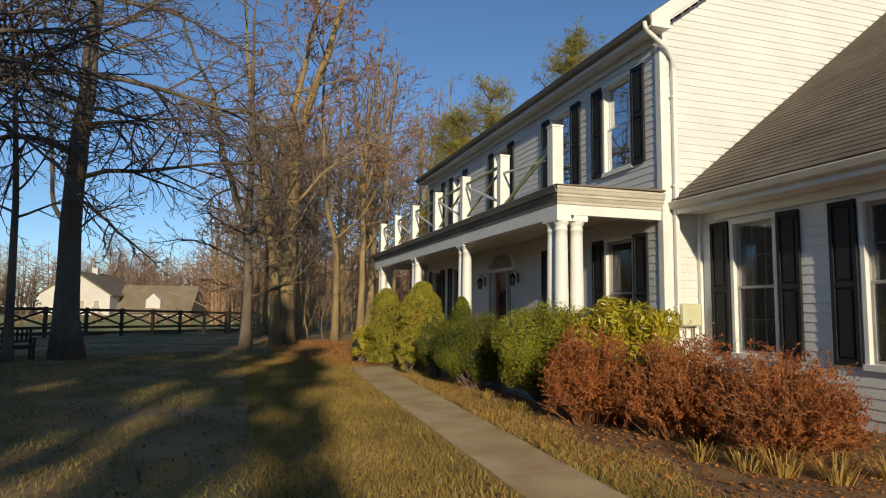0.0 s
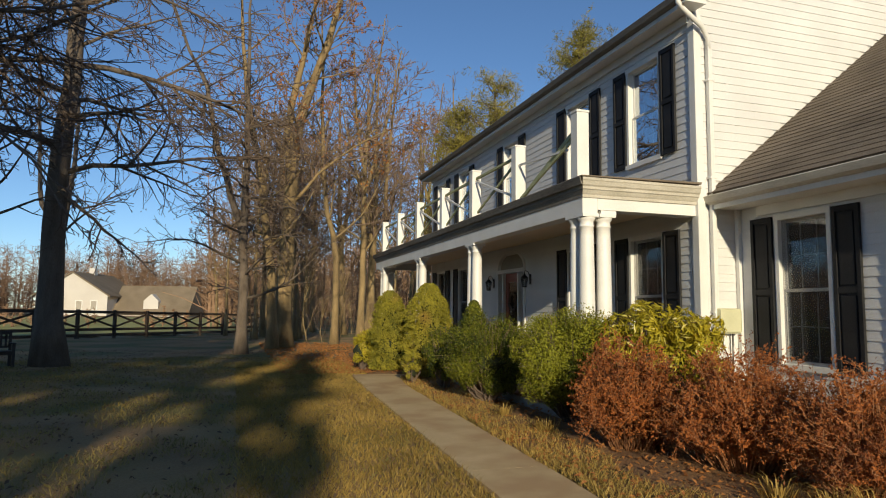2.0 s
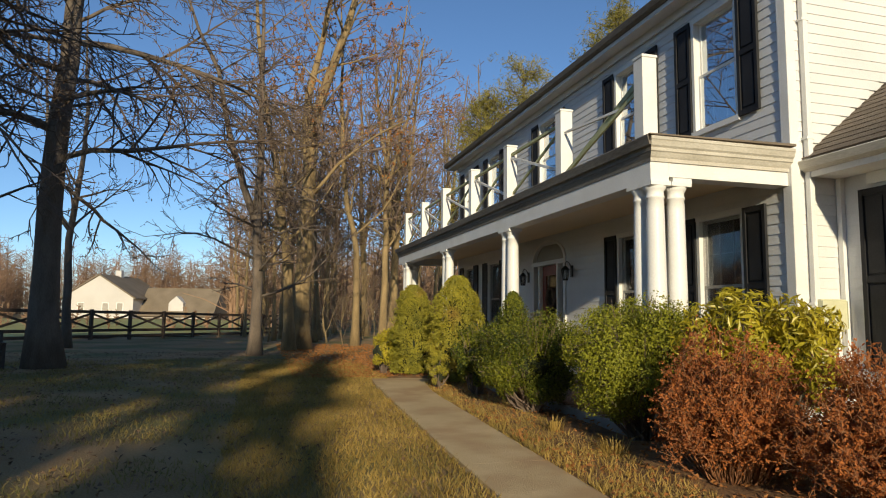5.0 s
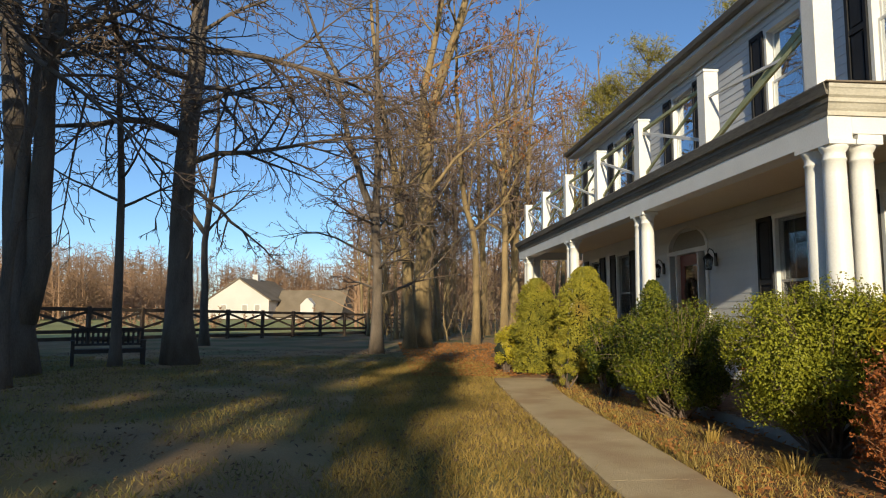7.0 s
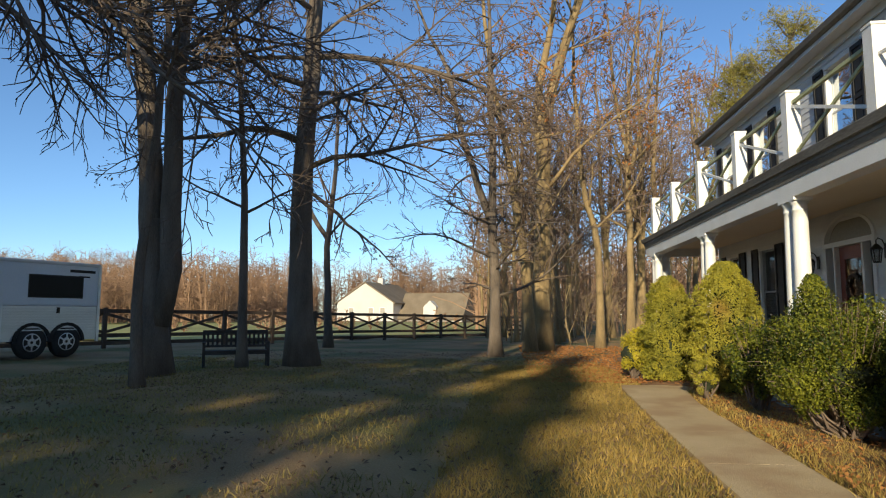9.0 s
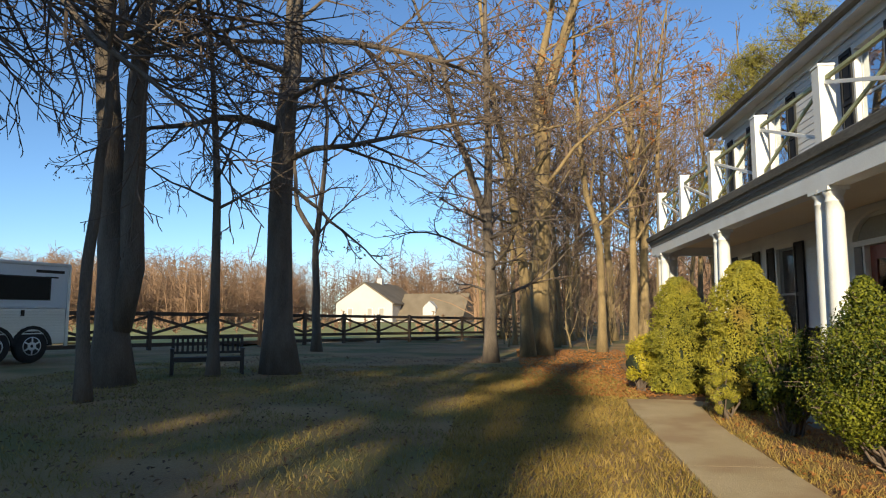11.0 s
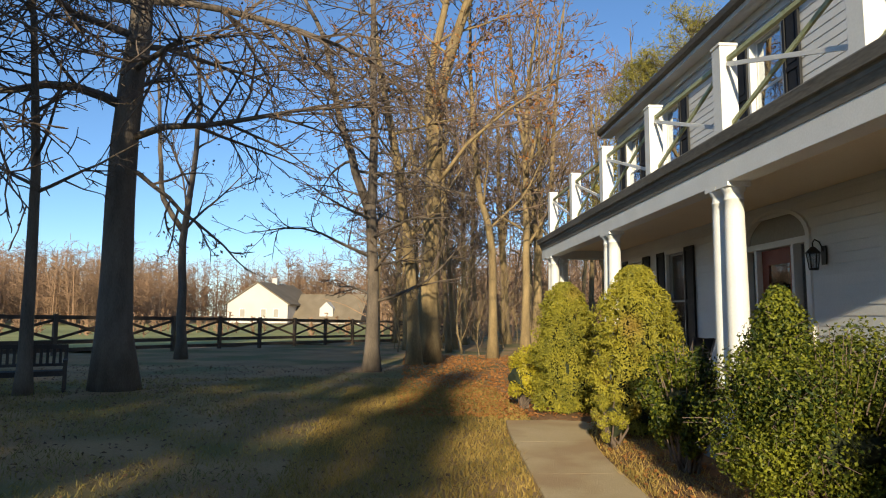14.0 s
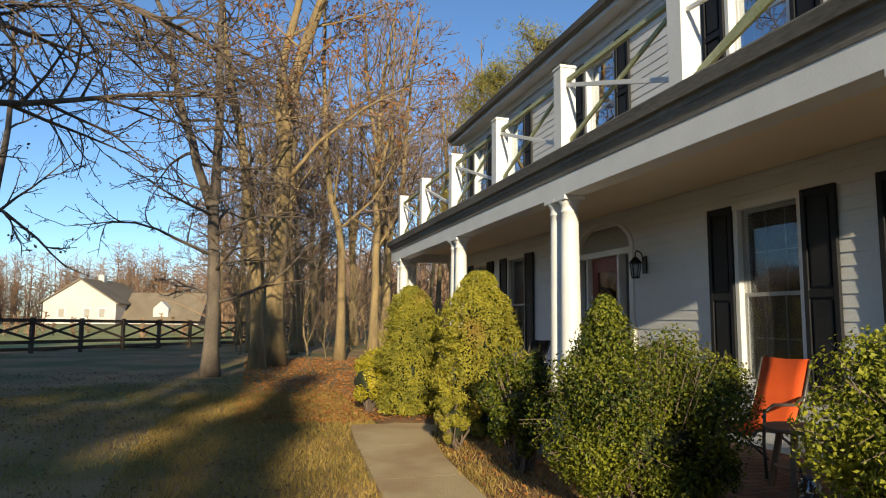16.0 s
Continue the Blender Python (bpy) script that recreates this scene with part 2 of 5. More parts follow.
def part(name, bm, material, parent=None, label=""):
    me = bpy.data.meshes.new(name)
    bm.to_mesh(me)
    bm.free()
    me.materials.append(material)
    ob = new(name, me)
    if parent:
        ob.parent = parent
    if label:
        ob["label"] = label
    return ob


def mesh_part(name, verts, faces, material, parent=None, label="", smooth=False):
    me = bpy.data.meshes.new(name)
    me.from_pydata(verts, [], faces)
    me.materials.append(material)
    if smooth:
        me.polygons.foreach_set("use_smooth", [True] * len(me.polygons))
    ob = new(name, me)
    if parent:
        ob.parent = parent
    if label:
        ob["label"] = label
    return ob


def thing(name, at, label, category, group="", kind=""):
    ob = new(name)
    ob.empty_display_size = 0.2
    ob.matrix_basis = at if isinstance(at, Matrix) else Matrix.Translation(at)
    return tagged(ob, label, category, group, kind)


def tubes(branches):
    """Verts and faces of tapered tubes along polylines: (points, radii, sides)."""
    vs, fs = [], []
    base = 0
    for pts, radii, k in branches:
        n = len(pts)
        tan = np.gradient(pts, axis=0)
        tan /= np.linalg.norm(tan, axis=1)[:, None] + 1e-9
        ref = np.array((0.0, 0.0, 1.0)) if abs(tan[0][2]) < 0.9 else np.array((1.0, 0.0, 0.0))
        u = np.cross(tan, ref)
        u /= np.linalg.norm(u, axis=1)[:, None] + 1e-9
        w = np.cross(tan, u)
        ang = np.arange(k) * (2 * np.pi / k)
        ring = pts[:, None, :] + np.array(radii)[:, None, None] * (np.cos(ang)[None, :, None] * u[:, None, :] + np.sin(ang)[None, :, None] * w[:, None, :])
        vs.extend(ring.reshape(-1, 3).tolist())
        ii, jj = np.arange(n - 1)[:, None] * k + base, np.arange(k)[None, :]
        a, b = ii + jj, ii + (jj + 1) % k
        fs.extend(np.stack((a, b, b + k, a + k), 2).reshape(-1, 4).tolist())
        fs.append(tuple(base + (n - 1) * k + j for j in range(k)))
        fs.append(tuple(base + j for j in reversed(range(k))))
        base += n * k
    return vs, fs


def leaves(centres, normals, length, width, rng, fold=0.25):
    """Folded leaf blades (four corners, two faces) at the centres, one island each."""
    n = len(centres)
    rnd = rng.normal(size=(n, 3))
    along = np.cross(normals, rnd)
    along /= np.linalg.norm(along, axis=1)[:, None] + 1e-9
    side = np.cross(normals, along)
    side /= np.linalg.norm(side, axis=1)[:, None] + 1e-9
    ls = (length * rng.uniform(0.6, 1.3, n))[:, None]
    ws = (width * rng.uniform(0.7, 1.2, n))[:, None]
    a = centres - along * ls * 0.5
    c = centres + along * ls * 0.5
    b = centres + side * ws * 0.5 + normals * ws * fold
    d = centres - side * ws * 0.5 + normals * ws * fold
    vs = np.stack((a, b, c, d), 1).reshape(-1, 3)
    i = np.arange(n)[:, None] * 4
    fs = np.concatenate((i + np.array([[0, 1, 2]]), i + np.array([[0, 2, 3]])), 0)
    return vs.tolist(), fs.tolist()


# ---- ground ----
def gz(x, y):
    """Height of the ground: level by the house, falling gently towards the far fence."""
    return -0.0002 * min(max(y - 12.0, 0.0), 42.0) ** 2 - 0.006 * max(min(x, 0.0), -20.0)


def build_ground():
    xs = np.concatenate((-np.geomspace(900, 14, 22), np.arange(-12, 14, 0.5), np.geomspace(14, 900, 20)))
    ys = np.concatenate((-np.geomspace(900, 12, 18), np.arange(-10, 56, 0.5), np.geomspace(57, 1500, 26)))
    vs, fs = [], []
    for y in ys:
        for x in xs:
            lump = 0.05 * noise.noise((x * 0.35, y * 0.35, 0)) + 0.018 * noise.noise((x * 1.4, y * 1.4, 3))
            near_house = min(1.0, max(0.0, (2.2 - x) / 2.0))
            vs.append((x, y, gz(x, y) + lump * near_house - 0.01))
    k = len(xs)
    for j in range(len(ys) - 1):
        for i in range(k - 1):
            a = j * k + i
            fs.append((a, a + 1, a + 1 + k, a + k))
    ob = mesh_part("ground", vs, fs, LAWN, None, "", True)
    return tagged(ob, "patchy winter lawn of green and straw grass with fallen leaves", "lawn", kind="structure")


ground = build_ground()


def path_mid(y):
    """Middle of the front walk: it bears gently towards the house and then turns to the door."""
    return 2.06 + 0.052 * y + 0.0177 * max(0.0, y - 12.5) ** 2


def path_half(y):
    return 0.36 + 0.0045 * max(0.0, y) + 0.05 * max(0.0, y - 13.5)


WALK_END = 15.7


def build_walk():
    bed = thing("front_walk", (0, 0, 0), "pale worn concrete front walk with tooled joints", "path", kind="structure")
    ys = np.linspace(-10, WALK_END, 18)
    for a, b in zip(ys, ys[1:]):
        bm = bmesh.new()
        n = 4
        top, low = [], []
        for j in range(n + 1):
            y = a + 0.0012 + (b - a - 0.0024) * j / n
            m, w = path_mid(y), path_half(y)
            for rows, z in ((top, 0.035), (low, -0.08)):
                rows.append([bm.verts.new((m - w + 0.01 * noise.noise((y, 0, 1)), y, z)), bm.verts.new((m + w + 0.01 * noise.noise((y, 5, 1)), y, z))])
        for j in range(n):
            bm.faces.new((top[j][0], top[j][1], top[j + 1][1], top[j + 1][0]))
            bm.faces.new((low[j][0], top[j][0], top[j + 1][0], low[j + 1][0]))
            bm.faces.new((top[j][1], low[j][1], low[j + 1][1], top[j + 1][1]))
        bm.faces.new((low[0][0], low[0][1], top[0][1], top[0][0]))
        bm.faces.new((top[n][0], top[n][1], low[n][1], low[n][0]))
        part("walk_slab", bm, CONCRETE, bed)
    for k, x in enumerate((3.1, 3.75)):
        bm = cube(x + 0.01, x + 0.64, 15.02, 15.95, -0.08, 0.034 - 0.003 * k, 0.01)
        part("walk_slab", bm, CONCRETE, bed)
    return bed


build_walk()


def build_bed():
    """Mulched planting bed between the walk and the house."""
    vs, fs = [], []
    ys = np.arange(-6, 23.5, 0.25)
    k = 15
    for y in ys:
        x0 = path_mid(y) + path_half(y) + 0.02 if y < WALK_END else 2.9 + 0.1 * (y - WALK_END)
        x1 = 7.3 if y < 8.7 else 4.55
        for i in range(k):
            f = i / (k - 1)
            x = x0 + (x1 - x0) * f
            vs.append((x, y, 0.012 + 0.05 * math.sin(math.pi * min(1, f * 1.4)) + 0.022 * noise.noise((x * 3, y * 3, 0))))
    for j in range(len(ys) - 1):
        for i in range(k - 1):
            a = j * k + i
            fs.append((a, a + 1, a + 1 + k, a + k))
    ob = mesh_part("planting_bed", vs, fs, MULCH, None, "", True)
    tagged(ob, "planting bed covered in brown mulch and fallen leaves", "garden bed", kind="structure")


build_bed()

def build_field():
    """The sunlit field beyond the fence, lying just over the ground sheet."""
    vs, fs, seen = [], [], {}
    for i in range(-30, 0):
        for j in range(9, 34):
            x, y = i * 3.6, j * 3.6
            if x > -7.4 + (y - 36.8) * 0.625 - 3.0:
                continue
            q = []
            for a, b in ((x, y), (x + 3.6, y), (x + 3.6, y + 3.6), (x, y + 3.6)):
                if (a, b) not in seen:
                    seen[(a, b)] = len(vs)
                    vs.append((a, b, gz(a, b) + 0.075))
                q.append(seen[(a, b)])
            fs.append(q)
    ob = mesh_part("field", vs, fs, FIELD)
    tagged(ob, "sunlit yellow-green field beyond the fence", "field", kind="structure")


build_field()

# ---- house: frames of reference (u along the wall, o outwards, z up) ----
FRONT = Matrix(((0, -1, 0, 6.45), (1, 0, 0, 0), (0, 0, 1, 0), (0, 0, 0, 1)))
WING = Matrix(((0, -1, 0, 7.15), (1, 0, 0, 0), (0, 0, 1, 0), (0, 0, 0, 1)))
SIDE = Matrix(((-1, 0, 0, 0), (0, -1, 0, 8.85), (0, 0, 1, 0), (0, 0, 0, 1)))
Y0, Y1 = 8.85, 22.65
LOW, UP = (0.78, 2.75), (4.04, 5.74)
LOW_WIN = [10.14, 12.35, 19.24, 21.45]
UP_WIN = [10.14, 12.35, 15.72, 19.24, 21.45]
WING_WIN = [7.665, 5.455, 1.2]


def wall(name, frame_m, u0, u1, z0, z1, holes, label):
    """A wall 0.2 m thick with openings that go through it: holes are (u0, u1, z0, z1)."""
    us = sorted({u0, u1, *[h[0] for h in holes], *[h[1] for h in holes]})
    zs = sorted({z0, z1, *[h[2] for h in holes], *[h[3] for h in holes]})
    bm = bmesh.new()
    for ua, ub in zip(us, us[1:]):
        for za, zb in zip(zs, zs[1:]):
            um, zm = (ua + ub) / 2, (za + zb) / 2
            if not any(h[0] < um < h[1] and h[2] < zm < h[3] for h in holes):
                box(bm, ua, ub, -0.2, 0, za, zb)
    bmesh.ops.remove_doubles(bm, verts=bm.verts[:], dist=0.0005)
    bm.transform(frame_m)
    ob = part(name, bm, SIDING)
    return tagged(ob, label, "wall", kind="structure")


def siding(owner, frame_m, span, z0, z1, holes, step=0.128):
    """Lapped boards, each a wedge with its own lower edge; span(z) gives the run of the wall at that height."""
    z = z0
    while z < z1 - 0.02:
        top = min(z + step + 0.012, z1)
        ua, ub = span(z + step / 2)
        cuts = sorted((h[0], h[1]) for h in holes if h[2] + 0.03 < z + step * 0.6 and z + step * 0.4 < h[3] - 0.03)
        runs, at = [], ua
        for a, b in cuts:
            if a > at:
                runs.append((at, min(a, ub)))
            at = max(at, b)
        if at < ub:
            runs.append((at, ub))
        for a, b in runs:
            if b - a < 0.03:
                continue
            pts = [(a, 0.001, z), (a, 0.014, z), (a, 0.0135, z + 0.01), (a, 0.003, top), (a, 0.001, top)]
            bm = prism(pts, (b - a, 0, 0))
            bm.transform(frame_m)
            part("siding_board", bm, SIDING, owner)
        z += step


def hole(uc, w, z):
    return (uc - w / 2, uc + w / 2, z[0], z[1])


front_holes = [hole(u, 0.9, LOW) for u in LOW_WIN] + [hole(u, 0.9, UP) for u in UP_WIN] + [(14.95, 16.55, 0.18, 2.92)]
wall_front = wall("wall_front", FRONT, Y0, Y1, 0.0, 6.2, front_holes, "white clapboard front wall of a two-storey house")
wing_holes = [hole(u, 0.84, (0.80, 2.83)) for u in WING_WIN]
wall_wing = wall("wall_wing", WING, -7.0, Y0, 0.0, 3.18, wing_holes, "white clapboard wall of the low side wing")

# gable wall above and beside the wing
bm = prism([(6.46, 8.86, 0), (15.5, 8.86, 0), (15.5, 8.86, 6.25), (11.0, 8.86, 9.55), (6.46, 8.86, 6.2)], (0, 0.2, 0))
wall_side = tagged(part("wall_side", bm, SIDING), "sunlit white clapboard gable wall", "wall", kind="structure")
bm = prism([(6.46, Y1 - 0.2, 0), (15.5, Y1 - 0.2, 0), (15.5, Y1 - 0.2, 6.25), (11.0, Y1 - 0.2, 9.55), (6.46, Y1 - 0.2, 6.2)], (0, 0.199, 0))
tagged(part("wall_far_gable", bm, SIDING), "white clapboard gable wall at the far end", "wall", kind="structure")
tagged(part("wall_back", cube(15.3, 15.5, Y0 + 0.22, Y1 - 0.22, 0, 6.0), SIDING), "plain white back wall", "wall", kind="structure")
# added inner surfaces, coloured near black as shade behind the windows
tagged(part("floor_upper", cube(6.66, 15.29, Y0 + 0.22, Y1 - 0.22, 3.0, 3.2), DARKROOM), "upper floor coloured near black as the darkness behind the panes", "floor", kind="structure")
tagged(part("floor_lower", cube(6.66, 15.29, Y0 + 0.22, Y1 - 0.22, 0.02, 0.12), DARKROOM), "lower floor coloured near black for interior shade", "floor", kind="structure")
tagged(part("wall_inner", cube(9.2, 9.3, Y0 + 0.22, Y1 - 0.22, 0.13, 5.9), DARKROOM), "added inner wall coloured near black for shade behind the windows", "wall", kind="structure")
tagged(part("wall_wing_inner", cube(9.6, 9.7, -6.9, Y0 - 0.01, 0.0, 5.4), DARKROOM), "added inner wall of the wing coloured near black for shade", "wall", kind="structure")
tagged(part("wall_wing_end", cube(7.36, 12, -7.0, -6.8, 0, 3.05), SIDING), "end wall of the low wing", "wall", kind="structure")


def side_span(z):
    """Run of the gable wall at height z, as u = -x."""
    lo = 6.46
    if z > 6.18:
        lo = max(lo, 6.46 + (z - 6.18) / 0.738)
    hi = 7.13 if z < 3.08 else min(12.5, 6.66 + (z - 3.35) / 0.795 if z > 3.38 else 6.7)
    return (-hi, -lo) if hi > lo else (0, 0)


def roof_slab(name, x0, z0, x1, z1, y0, y1, thick, label):
    bm = prism([(x0, y0, z0), (x1, y0, z1), (x1, y0, z1 - thick), (x0, y0, z0 - thick)], (0, y1 - y0, 0))
    return tagged(part(name, bm, SHINGLE), label, "roof", kind="structure")


roof_main = roof_slab("roof_main", 6.1, 6.32, 11.0, 9.92, Y0 - 0.30, Y1 + 0.42, 0.12, "brown asphalt shingle main roof")
roof_slab("roof_main_back", 16.2, 6.3, 11.0, 9.92, Y0 - 0.30, Y1 + 0.42, 0.12, "brown asphalt shingle back slope")
W_SLOPE = 0.795
roof_wing = roof_slab("roof_wing", 6.62, 3.26, 12.3, 3.26 + 5.68 * W_SLOPE, -7.3, Y0 + 0.004, 0.14, "brown asphalt shingle roof of the side wing")
roof_slab("roof_wing_back", 18.0, 3.26, 12.3, 3.26 + 5.68 * W_SLOPE, -7.3, Y0 + 0.004, 0.14, "brown asphalt shingle back slope of the wing")
tagged(part("wall_far_wing", cube(17.3, 17.5, -7, Y0, 0, 3.2), SIDING), "plain back wall of the wing", "wall", kind="structure")


def eaves(name, x_wall, x_edge, z, y0, y1, label, dark):
    """Soffit, fascia and gutter along an eave."""
    e = thing(name, (0, 0, 0), label, "eave", kind="structure")
    part("soffit", cube(x_edge + 0.05, x_wall - 0.022, y0, y1, z - 0.2, z - 0.17), TRIM, e)
    part("fascia", cube(x_edge + 0.012, x_edge + 0.045, y0, y1, z - 0.22, z - 0.035), TRIM, e)
    prof = [(0, -0.02), (-0.1, -0.02), (-0.115, -0.035), (-0.085, -0.12), (-0.02, -0.15), (0.0, -0.15)]
    bm = prism([(x_edge + 0.01 + a, y0, z + b) for a, b in prof], (0, y1 - y0, 0))
    part("gutter", bm, dark, e, "long metal gutter")
    part("frieze_board", cube(x_wall - 0.05, x_wall - 0.022, y0 + 0.4, y1 - 0.4, z - 0.34, z - 0.202), TRIM, e)
    return e


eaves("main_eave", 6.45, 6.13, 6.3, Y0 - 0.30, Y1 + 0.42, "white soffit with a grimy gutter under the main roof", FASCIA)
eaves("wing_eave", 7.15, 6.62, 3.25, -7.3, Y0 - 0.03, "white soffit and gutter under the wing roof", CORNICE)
# rake boards of the near gable
bm = prism([(6.08, Y0 - 0.302, 6.29), (11.0, Y0 - 0.302, 9.9), (11.0, Y0 - 0.302, 9.62), (6.44, Y0 - 0.302, 6.27), (6.44, Y0 - 0.302, 6.08), (6.08, Y0 - 0.302, 6.08)], (0, 0.03, 0))
tagged(part("rake_board", bm, TRIM), "white rake board along the gable roof edge", "trim", kind="structure")
bm = prism([(6.44, Y0 - 0.271, 6.23), (11.0, Y0 - 0.271, 9.585), (11.0, Y0 - 0.271, 9.8), (6.44, Y0 - 0.271, 6.44)], (0, 0.28, 0))
tagged(part("rake_soffit", bm, TRIM), "white soffit under the gable overhang", "trim", kind="structure")
tagged(part("eave_return", cube(6.1, 6.44, Y0 - 0.27, Y0 - 0.03, 6.085, 6.12, 0.004), TRIM), "white boxed eave return at the house corner", "trim", kind="structure")
# near-black linings added to hide the bright inner faces of the walls
tagged(part("inner_lining", cube(6.67, 9.19, Y0 + 0.225, Y0 + 0.25, 0.13, 5.9), DARKROOM), "added near-black lining that keeps the room behind the panes dark", "wall", kind="structure")
tagged(part("front_lining", cube(7.36, 9.59, Y0 - 0.05, Y0 - 0.02, 0.1, 3.0), DARKROOM), "added near-black lining that keeps the wing interior dark", "wall", kind="structure")
# corner boards
tagged(part("corner_board", cube(6.42, 6.455, Y0 - 0.026, Y0 + 0.11, 0.2, 6.05, 0.004), TRIM), "white corner board", "trim", kind="structure")
tagged(part("corner_board", cube(6.423, 6.55, Y0 - 0.03, Y0 - 0.002, 0.2, 6.05, 0.004), TRIM), "white corner board on the gable side", "trim", kind="structure")
tagged(part("corner_board", cube(7.08, 7.148, Y0 - 0.09, Y0 - 0.023, 0.2, 3.08, 0.004), TRIM), "white inside corner post", "trim", kind="structure")


# ---- windows, shutters, door ----
def window(name, at, w, h, label):
    """Double-hung window in an opening w by h whose lower middle lies at the pose."""
    ob = thing(name, at, label, "window", kind="structure")
    fr = bmesh.new()
    for a in ((-w / 2 - 0.035, -w / 2 + 0.03, -0.02, h + 0.02), (w / 2 - 0.03, w / 2 + 0.035, -0.02, h + 0.02)):
        box(fr, a[0], a[1], -0.12, 0.035, a[2], a[3], 0.005)
    box(fr, -w / 2 - 0.04, w / 2 + 0.04, -0.12, 0.04, h - 0.03, h + 0.05, 0.005)
    part("window_frame", fr, TRIM, ob)
    part("window_sill", cube(-w / 2 - 0.05, w / 2 + 0.05, -0.12, 0.06, -0.06, 0.02, 0.006), TRIM, ob)
    mid = h * 0.5
    for nm, z0, z1, o in (("lower_sash", 0.02, mid + 0.02, -0.05), ("upper_sash", mid - 0.02, h - 0.03, -0.085)):
        s = bmesh.new()
        a, b = -w / 2 + 0.03, w / 2 - 0.03
        box(s, a, a + 0.04, o - 0.015, o + 0.015, z0, z1, 0.003)
        box(s, b - 0.04, b, o - 0.015, o + 0.015, z0, z1, 0.003)
        box(s, a + 0.04, b - 0.04, o - 0.014, o + 0.014, z0, z0 + 0.045, 0.003)
        box(s, a + 0.04, b - 0.04, o - 0.014, o + 0.014, z1 - 0.04, z1, 0.003)
        sash = part(nm, s, TRIM, ob)
        part("pane", cube(a + 0.03, b - 0.03, o - 0.003, o + 0.003, z0 + 0.03, z1 - 0.03), GLASS if h > 1.8 else SKYGLASS, sash)
        for i in range(1, 3):
            u = a + (b - a) * i / 3
            part("muntin", cube(u - 0.007, u + 0.007, o - 0.016, o - 0.006, z0 + 0.04, z1 - 0.035), TRIM, sash)
        for i in range(1, 2):
            z = z0 + (z1 - z0) * i / 2
            part("muntin", cube(a + 0.035, b - 0.035, o - 0.0175, o - 0.0075, z - 0.007, z + 0.007), TRIM, sash)
    if h > 1.8:
        part("insect_screen", cube(-w / 2 + 0.035, w / 2 - 0.035, -0.028, -0.026, 0.03, h - 0.03), SCREEN, ob)
    return ob


def place(frame_m, u, z):
    return frame_m @ Matrix.Translation((u, 0, z))


n_win = 0
win_low = win_up = win_wing = None
for u in LOW_WIN:
    n_win += 1
    if not win_low:
        win_low = window("window_1", place(FRONT, u, LOW[0]), 0.9, LOW[1] - LOW[0], "tall white double-hung window under the porch")
    else:
        copy_thing(win_low, place(FRONT, u, LOW[0])).name = "window_%d" % n_win
for u in UP_WIN:
    n_win += 1
    if not win_up:
        win_up = window("window_%d" % n_win, place(FRONT, u, UP[0]), 0.9, UP[1] - UP[0], "white double-hung upstairs window with dividing bars")
    else:
        copy_thing(win_up, place(FRONT, u, UP[0])).name = "window_%d" % n_win
for u in WING_WIN:
    n_win += 1
    if not win_wing:
        win_wing = window("window_%d" % n_win, place(WING, u, 0.80), 0.84, 2.03, "tall white double-hung window of the side wing")
    else:
        copy_thing(win_wing, place(WING, u, 0.80)).name = "window_%d" % n_win


def shutter(at, w, h):
    """Panelled shutter, its lower middle at the pose."""
    ob = thing("window_shutter", at, "black painted panelled shutter beside a white window", "shutter", "window shutters")
    f = bmesh.new()
    box(f, -w / 2, -w / 2 + 0.055, 0.022, 0.06, 0, h, 0.004)
    box(f, w / 2 - 0.055, w / 2, 0.022, 0.06, 0, h, 0.004)
    cuts = ((0, 0.075), (h * 0.47, h * 0.47 + 0.075), (h - 0.075, h))
    for a, b in cuts:
        box(f, -w / 2 + 0.055, w / 2 - 0.055, 0.022, 0.057, a, b, 0.004)
    part("shutter_frame", f, BLACK, ob)
    for (a, b), (c, d) in zip(cuts, cuts[1:]):
        p = cube(-w / 2 + 0.05, w / 2 - 0.05, 0.024, 0.036, b - 0.004, c + 0.004)
        box(p, -w / 2 + 0.085, w / 2 - 0.085, 0.036, 0.05, b + 0.03, c - 0.03, 0.008)
        part("shutter_panel", p, BLACK, ob)
    return ob


first = {}
for frame_m, us, z, w, hw, sw in ((FRONT, LOW_WIN, LOW, 0.9, 0.45, 0.40), (FRONT, UP_WIN, UP, 0.9, 0.45, 0.375), (WING, WING_WIN, (0.80, 2.83), 0.84, 0.445, 0.385)):
    for u in us:
        for sgn in (-1, 1):
            at = place(frame_m, u + sgn * (hw + 0.04 + sw / 2), z[0] - 0.02)
            key = (sw, z[1])
            if key not in first:
                first[key] = shutter(at, sw, z[1] - z[0] + 0.05)
            else:
                copy_thing(first[key], at)


